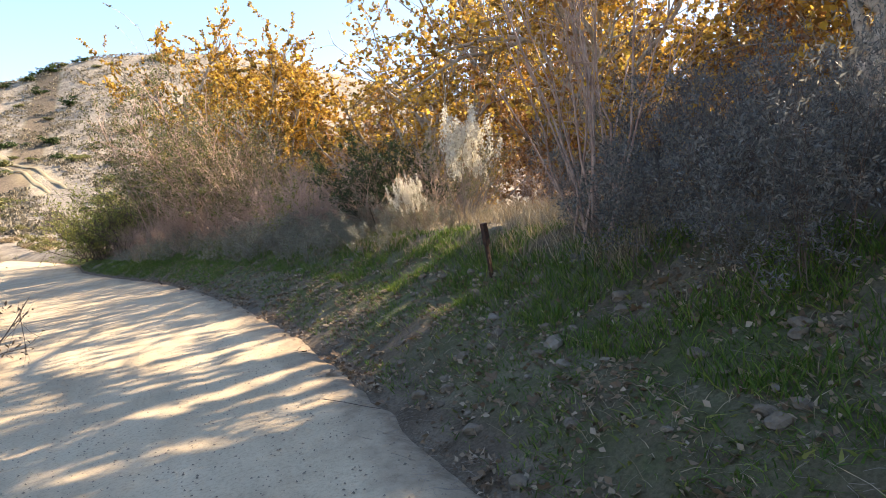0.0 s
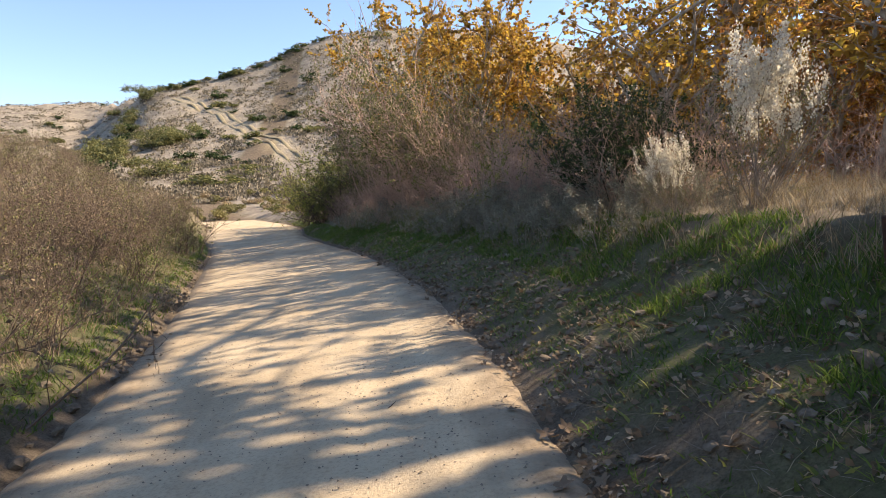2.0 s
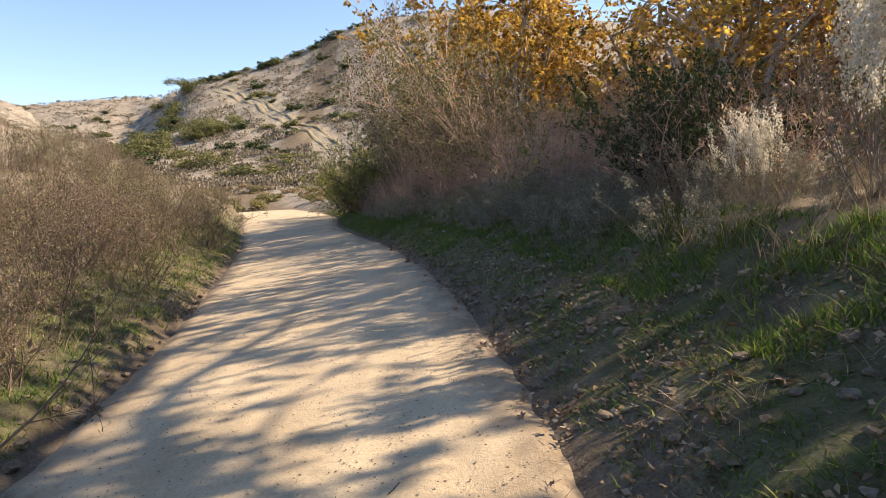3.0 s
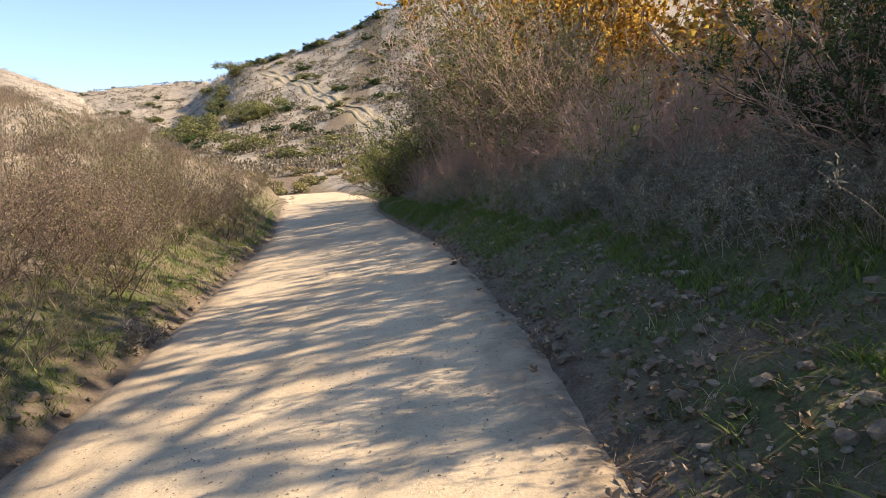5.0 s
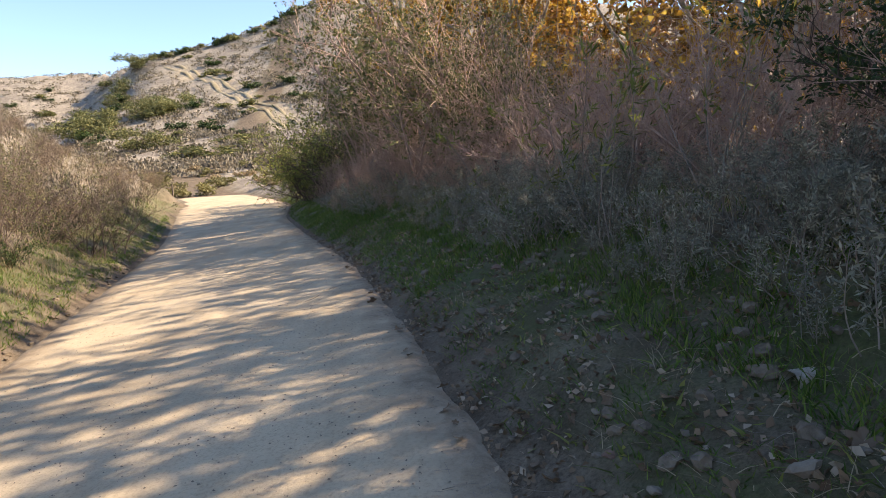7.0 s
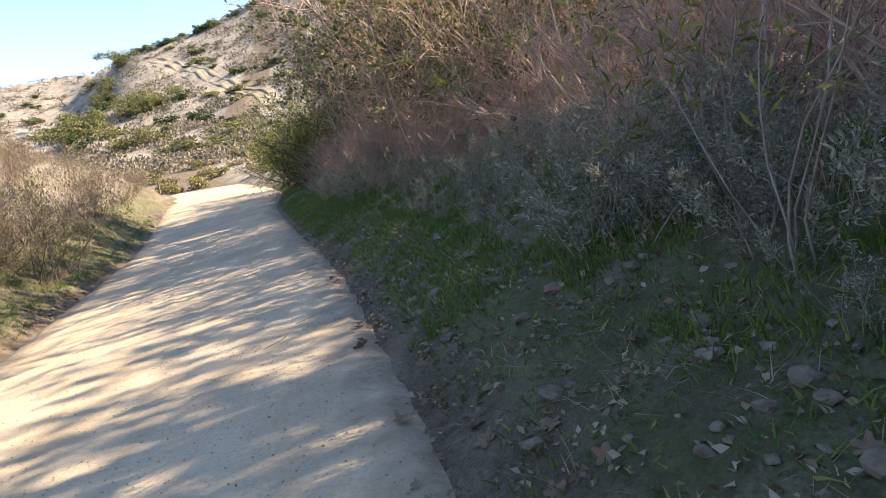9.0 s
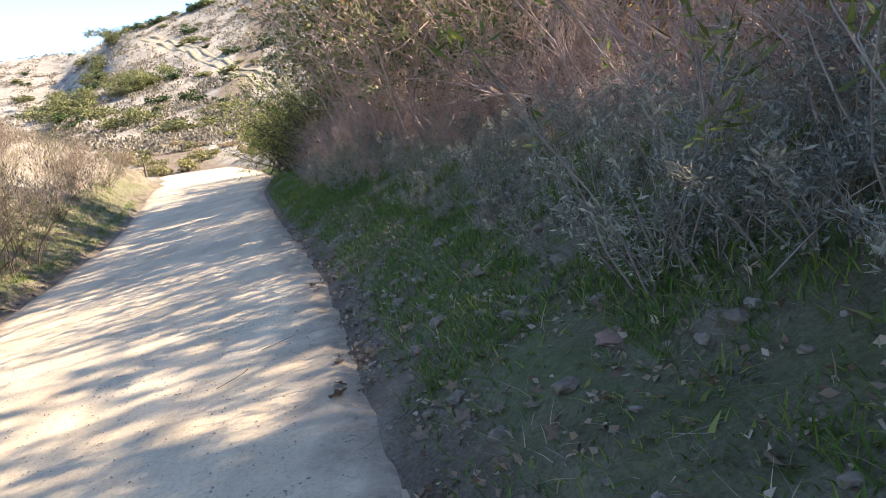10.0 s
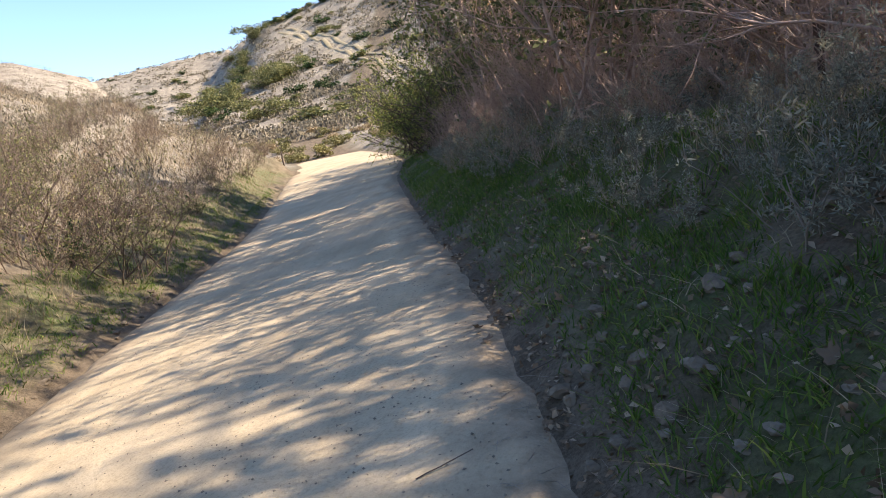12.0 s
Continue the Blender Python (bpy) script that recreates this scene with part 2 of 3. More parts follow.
# ---- the lie of the land ----
Y_R, X_R = [-80, 0, 3, 6, 9, 13, 16, 20.5, 26.5, 38, 48, 57, 75, 95], [3.2, 1.6, 1.72, 2.0, 2.03, 1.85, 1.55, 1.0, -0.2, -2.2, -3.1, -5.0, -10, -18]
Y_L, X_L = [-80, 0, 7.6, 10, 12.4, 15.7, 21.5, 26.4, 31, 43, 55, 63, 72, 95], [-1.0, -1.35, -1.5, -1.8, -2.1, -2.7, -3.8, -4.75, -5.6, -8.6, -11.5, -13.5, -16.5, -25]


def x_right(y):
    return sum(np.interp(y + o, Y_R, X_R) for o in (-2, -1, 0, 1, 2)) / 5


def x_left(y):
    return sum(np.interp(y + o, Y_L, X_L) for o in (-2, -1, 0, 1, 2)) / 5


def smooth(a, b, v):
    u = np.clip((v - a) / (b - a), 0, 1)
    return u * u * (3 - 2 * u)


def road_z(y):
    return -0.25 * smooth(26, 58, y)


def tilt(x, y):
    """The track leans: it falls towards the open slope, and lies level at the bend."""
    return 0.0963 * (np.clip(x, -9, 7) - 1.3) * (1 - smooth(26, 58, y))


AZ = [-180, -90, -60, -36, -30, -27, -23, -19, -17.6, -15, -10.7, -6.5, -3, 0, 4, 12, 30, 60, 110, 180]
EL = [6, 7, 8, 8, 7.8, 8.2, 8.6, 8.8, 9.8, 10.3, 11.4, 12.9, 14.4, 15, 15.4, 15, 11, 8, 6, 6]
# crest of the open slope beside the track: bearing, elevation, distance
SPUR_AZ = [-180, -120, -60, -45, -34, -29.7, -27.2, -24.6, -19, -15.4, -12]
SPUR_EL = [7, 8, 11, 10.6, 9.4, 7.7, 5.4, 3.3, 0.6, -1.3, -2.5]
SPUR_R = [120, 120, 130, 140, 150, 150, 105, 76, 54, 47, 44]
HILL_TRACK_R, HILL_TRACK_AZ = [110, 144, 172, 213, 246], [-3.4, -6.0, -8.9, -12.1, -15.1]


def lumps(x, y, size, seed):
    """Cheap smooth noise of sines."""
    r, z = np.random.default_rng(seed), 0
    for k in range(7):
        a, p, f = r.uniform(0, 6.28), r.uniform(0, 6.28), r.uniform(0.6, 1.9) / size
        z = z + np.sin((x * np.cos(a) + y * np.sin(a)) * 6.28 * f + p)
    return z / 7


def land(x, y):
    x, y = np.asarray(x, float), np.asarray(y, float)
    z = road_z(y) + tilt(x, y)
    dr, dl = x - x_right(y), x_left(y) - x
    # the verge and the slope beyond it
    berm = 0.34 * smooth(0.0, 1.0, dr) + 0.58 * smooth(0.9, 2.4, dr) + 0.1 * smooth(2.6, 5, dr) - 3.6 * smooth(3.7, 10, dr)
    cx, cy = x - 1.3, y - 7.5
    r, az = np.hypot(cx, cy), np.degrees(np.arctan2(cx, cy))
    sr = np.interp(az, SPUR_AZ, SPUR_R)
    sa = np.radians(az)
    crest_d = np.maximum(x_left(7.5 + sr * np.cos(sa)) - 1.3 - sr * np.sin(sa), 2.0)
    crest_z = 1.4 + sr * np.tan(np.radians(np.interp(az, SPUR_AZ, SPUR_EL)))
    climb = (crest_z + 0.6) * np.clip((dl - 0.5) / crest_d, 0, 1)
    climb = np.where(r > sr, np.maximum(crest_z + 0.6 - 0.4 * (r - sr), 0), climb)
    left = 0.26 * smooth(0.0, 0.45, dl) + 0.12 * smooth(0.6, 2.5, dl) + climb
    z = z + np.where(dr > -0.3, berm, 0) + np.where(dl > -0.3, left, 0)
    verge = np.clip(np.maximum(dr, dl), 0, 1)
    z = z + verge * (0.05 * lumps(x, y, 1.3, 1) + 0.035 * lumps(x, y, 0.45, 2)) + 0.25 * lumps(x, y, 9, 3) * np.clip(np.maximum(dr, dl) / 8, 0, 1)
    # the hill across the valley
    e = sum(np.interp(az + o, AZ, EL) for o in (-0.8, 0, 0.8)) / 3
    edge = -17.5 - 5.5 * smooth(260, 120, r)
    back = smooth(edge + 1.2, edge - 4.2, az + 1.2 * lumps(x, y, 30, 9))
    r0, r1 = 66 + 95 * back, 262 + 70 * back
    u = (r - r0) / (r1 - r0)
    el = np.where(u < 1, -1.6 + (e + 1.6) * np.clip(u, 0, 1) ** 0.92, np.maximum(e - (u - 1) * 9, 2))
    el = el + 0.5 * lumps(x, y, 46, 4) * smooth(0.05, 0.4, u) * smooth(1.0, 0.8, u) + 0.3 * lumps(x, y, 16, 5) * smooth(0.05, 0.3, u) * smooth(1.05, 0.8, u)
    hill = 1.4 + r * np.tan(np.radians(el))
    w = smooth(62, 90, r)
    return z * (1 - w) + np.maximum(hill, np.where(dl > 0, z, -9)) * w


def spaced(lo, hi, fine_lo, fine_hi, fine, ratio):
    a = list(np.arange(fine_lo, fine_hi, fine))
    st, v = fine, fine_hi
    while v < hi:
        a.append(v)
        st = min(st * ratio, 6)
        v += st
    st, v = fine, fine_lo
    while v > lo:
        st = min(st * ratio, 6)
        v -= st
        a.insert(0, v)
    return np.array(a)


def sheet(xs, ys):
    gx, gy = np.meshgrid(xs, ys)
    idx = np.arange(gx.size).reshape(gx.shape)
    q = np.stack([idx[:-1, :-1], idx[:-1, 1:], idx[1:, 1:], idx[1:, :-1]], -1).reshape(-1, 4)
    return gx, gy, q


gx, gy, gq = sheet(spaced(-480, 480, -4.5, 5.5, 0.11, 1.07), spaced(-140, 620, 1, 24, 0.11, 1.05))
gz = land(gx, gy)
g_dr, g_dl = gx - x_right(gy), x_left(gy) - gx
inside = smooth(0.12, -0.1, np.maximum(g_dr, g_dl))
gz = gz - 0.07 * inside
me = mesh_of("ground", np.stack([gx, gy, gz], -1).reshape(-1, 3), [gq], M_GROUND, True)


def paint(mesh, name, values):
    mesh.attributes.new(name, "FLOAT", "POINT").data.foreach_set("value", np.asarray(values, np.float32).ravel())


patches = 0.5 + 0.9 * lumps(gx, gy, 1.6, 6) + 0.5 * lumps(gx, gy, 0.5, 7)
paint(me, "grassy", 0.55 * np.clip(patches, 0, 1) * (smooth(0.15, 0.5, g_dr) * smooth(2.8, 1.6, g_dr) + smooth(0.1, 0.4, g_dl) * smooth(2.2, 1.2, g_dl)))
paint(me, "dry", np.clip(smooth(1.6, 3.2, g_dl) + smooth(2.0, 3.4, g_dr) + smooth(55, 70, np.hypot(gx, gy)), 0, 1) * smooth(-0.3, 0.8, np.maximum(g_dr, g_dl)))
g_r, g_az = np.hypot(gx - 1.3, gy - 7.5), np.degrees(np.arctan2(gx - 1.3, gy - 7.5))
t_az = np.interp(g_r, HILL_TRACK_R, HILL_TRACK_AZ)
off = (g_az - t_az) * np.pi / 180 * g_r
paint(me, "track", (smooth(1.7, 0.6, np.abs(off - 2.0)) + smooth(1.7, 0.6, np.abs(off + 2.0))) * smooth(130, 142, g_r) * smooth(249, 240, g_r) * 0.35)
tagged(new("ground", me), "sloping soil with dry grass, rising to a scrubby hill", "ground", kind="structure")

# the road, a sheet of its own with ragged edges
ry = spaced(-90, 92, 1, 27, 0.12, 1.06)
ru = np.linspace(0, 1, 46)
ru_g, ry_g = np.meshgrid(ru, ry)
xl, xr = x_left(ry_g) - 0.06 + 0.10 * lumps(ry_g, ry_g * 0.3, 1.1, 11), x_right(ry_g) + 0.05 + 0.09 * lumps(ry_g, ry_g * 0.3, 0.9, 12)
rx_g = xl + (xr - xl) * ru_g
side = np.minimum(ru_g, 1 - ru_g) * (xr - xl)
rz_g = road_z(ry_g) + tilt(rx_g, ry_g) + 0.012 * lumps(rx_g * 2.2, ry_g * 0.5, 1.0, 13) + 0.008 * lumps(rx_g, ry_g, 0.35, 14) - 0.07 * smooth(0.22, 0.0, side)
ridx = np.arange(rx_g.size).reshape(rx_g.shape)
rq = np.stack([ridx[:-1, :-1], ridx[:-1, 1:], ridx[1:, 1:], ridx[1:, :-1]], -1).reshape(-1, 4)
rme = mesh_of("road", np.stack([rx_g, ry_g, rz_g], -1).reshape(-1, 3), [rq], M_ROAD, True)
paint(rme, "loose", np.clip(smooth(0.7, 0.08, side + 0.3 * lumps(rx_g, ry_g, 0.5, 15) + 0.1 * lumps(rx_g, ry_g, 0.18, 16)), 0, 1))
tagged(new("road", rme), "pale packed dirt track with ruts and tree shadows", "dirt road", kind="structure")


def ground_at(x, y):
    return float(land(np.array([x]), np.array([y]))[0])


# ---- plants ----
def plant(name, label, category, group, stems, foliage, stem_mat, leaf_material, names=("woody_frame", "foliage")):
    """A plant from stem tubes (verts, quads) and foliage (verts, triangles), under an Empty at its base."""
    base = tagged(new(name), label, category, group)
    part(names[0], mesh_of(names[0], stems[0], [stems[1]], stem_mat, True), base)
    if foliage is not None:
        part(names[1], mesh_of(names[1], foliage[0], [foliage[1]], leaf_material), base)
    return base


def shrub_parts(seed, height, spread, stems, twigs, leaf_n, leaf_l, leaf_w, lean=0.35, twig_len=0.35, thick=0.012, lo=0.25, up=0.12, fine=0):
    rng = np.random.default_rng(seed)
    base = np.c_[rng.normal(0, spread * 0.16, (stems, 2)), np.full(stems, -0.08)]
    way = np.c_[rng.normal(0, lean, (stems, 2)) + base[:, :2] / spread, np.ones(stems)]
    main = grow(rng, base, way, height * rng.uniform(0.55, 1.08, stems), 6, 0.13, 0.03)
    p, d = sprout(rng, main, twigs, lo, 1.0, 0.55, up)
    sub = grow(rng, p, d, height * twig_len * rng.uniform(0.4, 1.1, twigs), 3, 0.2, 0.04)
    sets = [tubes(main, thick, thick * 0.3, 4), tubes(sub, thick * 0.4, thick * 0.14, 3)]
    tips = sub
    if fine:
        p, d = sprout(rng, sub, fine, 0.2, 1.0, 0.6, up)
        tips = grow(rng, p, d, height * twig_len * 0.5 * rng.uniform(0.4, 1.1, fine), 2, 0.2, 0.03)
        sets.append(tubes(tips, thick * 0.2, thick * 0.1, 3))
    fol = None
    if leaf_n:
        p, d = sprout(rng, tips, leaf_n, 0.1, 1.0, 0.8, 0.1)
        fol = leaves(rng, p + rng.normal(0, 0.02, p.shape), leaf_l, leaf_w, d)
    return joined(sets), fol


def place(ob, rng, x, y, size=1.0, sink=0.0, tilt=4, squash=1.0):
    m = pose(x, y, ground_at(x, y) - sink, rng.uniform(-tilt, tilt), rng.uniform(-tilt, tilt), rng.uniform(0, 360)) @ Matrix.Diagonal((size, size, size * squash, 1))
    return m


def spread_out(kinds, spots, seed, sizes=(0.8, 1.25), squash=(0.85, 1.15), tilt=4):
    """Put the kinds in turn on the spots: the first of each kind itself, then copies."""
    rng, used = np.random.default_rng(seed), set()
    for x, y in spots:
        k = kinds[rng.integers(0, len(kinds))]
        m = place(k, rng, x, y, rng.uniform(*sizes), tilt=tilt, squash=rng.uniform(*squash))
        if k.name in used:
            copy_thing(k, m)
        else:
            k.matrix_basis = m
            used.add(k.name)
    for k in kinds:
        if k.name not in used:
            for o in (*k.children_recursive, k):
                bpy.data.objects.remove(o)


def band(seed, count, y0, y1, d0, d1, side=1, gap=0.5):
    """Spots along the road, d0 to d1 metres off its edge."""
    rng, got, tries = np.random.default_rng(seed), [], 0
    while len(got) < count and tries < count * 40:
        tries += 1
        y, d = rng.uniform(y0, y1), rng.uniform(d0, d1)
        x = float(x_right(y)) + d if side > 0 else float(x_left(y)) - d
        if all((x - a) ** 2 + (y - b) ** 2 > gap * gap for a, b in got):
            got.append((x, y))
    return got



def sycamore(seed, height, leaf_n, leaf_mat_, lean=(0.25, 0), label="", low=0.36):
    rng = np.random.default_rng(seed)
    trunk = grow(rng, np.array([[0, 0, -0.3]]), np.array([[lean[0], lean[1], 1.0]]), np.array([height * 0.8]), 9, 0.10, 0.05)
    p, d = sprout(rng, trunk, 12, low, 0.97, 0.6, 0.25)
    limbs = grow(rng, p, d, height * rng.uniform(0.3, 0.55, 12), 7, 0.17, 0.02)
    p, d = sprout(rng, limbs, 70, 0.15, 1.0, 0.65, 0.0)
    boughs = grow(rng, p, d, height * rng.uniform(0.12, 0.3, 70), 5, 0.2, -0.03)
    p, d = sprout(rng, boughs, 520, 0.1, 1.0, 0.7, -0.05)
    twigs = grow(rng, p, d, rng.uniform(0.4, 1.2, 520), 3, 0.22, -0.05)
    p, d = sprout(rng, twigs, leaf_n, 0.05, 1.0, 0.8, -0.25)
    base = tagged(new("sycamore_tree"), label, "tree", "sycamores beside the track")
    th = height * 0.019
    v, q = tubes(trunk, th, th * 0.3, 9)
    part("trunk", mesh_of("trunk", v, [q], M_BARK, True), base, "pale mottled trunk")
    for k in range(12):
        v, q = tubes(limbs[k:k + 1], th * 0.42, th * 0.1, 6)
        part("limb", mesh_of("limb", v, [q], M_BARK, True), base)
    v, q = joined([tubes(boughs, th * 0.13, th * 0.04, 4), tubes(twigs, th * 0.035, th * 0.015, 3)])
    tagged(part("twig_work", mesh_of("twig_work", v, [q], M_BARK, True), base), kind="stuff")
    v, q = leaves(rng, p, 0.14, 0.12, d, 0.2)
    part("crown", mesh_of("crown", v, [q], leaf_mat_), base)
    return base


def sow(seed, n, y0, y1, d0, d1, side=1, patchy=0.0, size=1.2):
    """Many points off the road's edge, thinned into patches."""
    rng = np.random.default_rng(seed)
    y, d = y0 + (y1 - y0) * rng.uniform(0, 1, n) ** 1.35, rng.uniform(d0, d1, n)
    x = x_right(y) + d if side > 0 else x_left(y) - d
    keep = lumps(x, y, size, seed) + 0.5 * lumps(x, y, size * 0.35, seed + 1) > rng.uniform(-0.25, 0.15, n) + patchy
    x, y = x[keep], y[keep]
    return rng, np.stack([x, y, land(x, y) - 0.01], -1)


def blades(rng, at, height, width, lean=0.4):
    """Bent grass blades: a quad and a tip each."""
    n = len(at)
    a = rng.uniform(0, 6.283, n)
    s = np.stack([np.cos(a), np.sin(a), 0 * a], -1)
    d = np.stack([rng.normal(0, lean, n), rng.normal(0, lean, n), np.ones(n)], -1)
    h = height * rng.uniform(0.45, 1.35, (n, 1))
    w = width * rng.uniform(0.6, 1.3, (n, 1))
    mid = at + d * h * 0.55
    tip = at + d * h * [1.5, 1.5, 1.0]
    v = np.stack([at - s * w, at + s * w, mid + s * w * 0.7, mid - s * w * 0.7, tip], 1).reshape(-1, 3)
    i = np.arange(n)[:, None] * 5
    return v, i + [0, 1, 2, 3], i + [3, 2, 4]


def turf(name, label, category, sets, material):
    vs, qs, ts, off = [], [], [], 0
    for v, q, t in sets:
        vs.append(v), qs.append(q + off), ts.append(t + off)
        off += len(v)
    ob = new(name, mesh_of(name, np.concatenate(vs), [np.concatenate(qs), np.concatenate(ts)], material))
    return tagged(ob, label, category, kind="stuff")


def grass_set(seed, n, y0, y1, d0, d1, side, patchy, size, height, width, lean=0.4):
    rng, at = sow(seed, n, y0, y1, d0, d1, side, patchy, size)
    return blades(rng, at, height, width, lean)


# ---- trees: sycamores in autumn leaf, on the low ground beyond the shrubs ----
trees = [sycamore(21, 9.5, 8500, M_GOLD, (0.3, -0.1), "sycamore with golden autumn leaves and pale leaning trunk"),
         sycamore(22, 10.5, 9000, M_GOLD, (-0.3, 0.1), "tall sycamore with golden-brown autumn leaves behind shrubs"),
         sycamore(23, 9.0, 7000, M_RUST, (0.1, 0.2), "sycamore with rusty brown leaves and bare limbs")]
spread_out([sycamore(26, 12.5, 15000, M_GOLD, (-0.2, -0.05), "tall sycamore with full golden crown near the bend", 0.3)], [(8.4, 33.5), (6.6, 38), (6.2, 46), (10.5, 39), (4.4, 41), (25, 3), (26, 8.5), (25.5, 14), (26, 19.5), (25, 25), (25, -3), (30, 11), (29, 0), (29, 5.5), (29, 16), (30, 22), (29, 29), (31, 9), (32, 19), (33, 2), (25, 33), (15.5, 34.5), (11, 36), (21, 28), (22.5, 21), (22.5, 14), (22, 8.5), (21, 2.5), (18, 46), (21, 55), (30, 38), (26, 46)], 26, (0.95, 1.15))
# (14.5, 1.2) and (16, 4.2): added right of the view to shade the near verge
TREE_SPOTS = [(18, 23), (18.5, 27.5), (20, 11), (20.5, 17), (19.5, 5.5), (20, 24), (14.5, 1.2), (16, 4.2), (19, 0), (14, 33), (12, 43), (13, 52), (8, 57), (19, 31), (17, 40)]
spread_out(trees, TREE_SPOTS, 5, (0.9, 1.12))
OPEN = "sycamore with bare pale trunk and thin golden crown"
airy = [sycamore(24, 10.5, 5200, M_GOLD, (0.2, 0.15), OPEN, 0.55), sycamore(25, 11.0, 5600, M_GOLD, (-0.22, -0.05), OPEN, 0.52)]
spread_out(airy, [(12.5, 14.5), (14, 18.5), (14.5, 9), (12, 3.2), (14, 26), (10.8, 5), (11, 22.5)], 25, (1.1, 1.28))

# ---- shrubs beside the track ----
THICKET = ("thicket of bare reddish-brown stems beside the track", "shrub", "bare thickets")
bare = [plant("bare_shrub", *THICKET, *shrub_parts(31 + i, 2.5, 1.3, 20, 120, 200, 0.08, 0.035, 0.32, 0.3, 0.012, 0.25, 0.12, 110), M_TWIG, M_RUST) for i in range(3)]
spread_out(bare, band(41, 10, 14, 36, 5.5, 8.0, 1, 1.2) + band(55, 16, 2, 16, 6.0, 9.5, 1, 1.0) + band(44, 5, -2, 3, 6.5, 9.0, 1, 1.0), 6, (0.6, 0.95))

DENSE = ("dense thicket of fine reddish-brown twigs above the verge", "shrub", "dense thickets")
dense = [plant("twig_thicket", *DENSE, *shrub_parts(141 + i, 1.9, 1.7, 24, 260, 180, 0.045, 0.018, 0.6, 0.42, 0.014, 0.15, 0.04, 480), M_TWIG, M_BROWN) for i in range(3)]
spread_out(dense, band(143, 20, 10.5, 24, 2.7, 4.6, 1, 0.95) + band(144, 18, 24, 44, 2.2, 4.6, 1, 1.1) + band(145, 8, 4.5, 11, 4.8, 7.5, 1, 1.0), 146, (0.65, 1.1))

GREY = ("low tangled grey-brown shrub with dry twigs", "shrub", "dry shrubs by the verge")
grey = [plant("dry_shrub", *GREY, *shrub_parts(51 + i, 1.15, 1.0, 16, 105, 480, 0.052, 0.023, 0.55, 0.35, 0.009, 0.12, 0.05, 100), M_TWIG, M_BROWN) for i in range(3)]
spread_out(grey, band(42, 30, 11, 26, 2.5, 4.6, 1, 0.6) + band(56, 5, 9.5, 12, 2.6, 3.4, 1, 0.6) + band(45, 44, 22, 54, 1.2, 4.4, 1, 0.6), 7, (0.6, 1.0))

OLIVE = ("tall shrub with small olive-green leaves", "shrub", "olive shrubs beside the track")
olive = [plant("olive_shrub", *OLIVE, *shrub_parts(71 + i, 2.9, 2.0, 16, 240, 8000, 0.055, 0.03, 0.42, 0.38, 0.018, 0.15, 0.1, 700), M_TWIG, M_OLIVE) for i in range(2)]
spread_out(olive, [(4.3, 21.6), (4.4, 26.0), (2.6, 28.5), (3.6, 31.5), (2.0, 35), (3.4, 25)], 9, (1.0, 1.45))

GREENB = ("rounded bush with fresh green leaves at the bend", "bush", "green bushes at the bend")
greenb = [plant("green_bush", *GREENB, *shrub_parts(81, 2.4, 2.2, 26, 260, 4200, 0.06, 0.035, 0.6, 0.4, 0.014, 0.1, 0.05, 500), M_DARKBARK, M_GREEN)]
spread_out(greenb, [(-1.2, 42.5), (0.2, 39), (-1.7, 46.5), (0.3, 45), (-2.4, 51), (0.6, 42)], 10, (1.2, 1.5))

COYOTE = ("dense dark green bush beside the track", "bush", "dark green bushes")
coyote = [plant("dark_bush", *COYOTE, *shrub_parts(85, 2.0, 1.5, 24, 260, 9000, 0.055, 0.024, 0.45, 0.35, 0.012, 0.1, 0.1, 500), M_DARKBARK, M_DARKGREEN)]
spread_out(coyote, [(4.9, 11.9), (5.5, 12.7), (4.7, 11.1)], 11, (0.85, 1.05))

# coyote brush in white seed
rng = np.random.default_rng(90)
wood, fol = shrub_parts(91, 2.2, 1.2, 20, 220, 3000, 0.045, 0.016, 0.3, 0.35, 0.012, 0.2, 0.25, 400)
seedy = plant("seeding_bush", "bush topped with white fluffy seed heads", "bush", "", wood, fol, M_GREYTWIG, M_OLIVE)
heads = grow(rng, np.c_[rng.normal(0, 0.33, (46, 2)), rng.uniform(0.9, 1.75, 46)], np.c_[rng.normal(0, 0.25, (46, 2)), np.ones(46)], rng.uniform(0.3, 0.75, 46), 4, 0.1, 0.05)
p, d = sprout(rng, heads, 6500, 0, 1, 0.9, 0.2)
v, q = leaves(rng, p + rng.normal(0, 0.04, p.shape), 0.045, 0.036, d)
part("seed_fluff", mesh_of("seed_fluff", v, [q], M_WHITE), seedy, "white seed plumes")
seedy.matrix_basis = pose(4.95, 8.5, ground_at(4.95, 8.5) - 0.05) @ Matrix.Diagonal((0.62, 0.62, 0.8, 1))
copy_thing(seedy, pose(4.3, 9.0, ground_at(4.3, 9.0) - 0.1, 0, 6, 130) @ Matrix.Diagonal((0.55, 0.55, 0.52, 1)))

# big fan of bare stems by the fence post
fan = plant("fan_shrub", "tall bare shrub with fan of reddish stems", "shrub", "", *shrub_parts(97, 3.2, 0.6, 20, 110, 60, 0.08, 0.04, 0.2, 0.25, 0.014, 0.35, 0.4, 120), M_TWIG, M_RUST)
fan.matrix_basis = pose(3.95, 4.3, ground_at(3.95, 4.3))

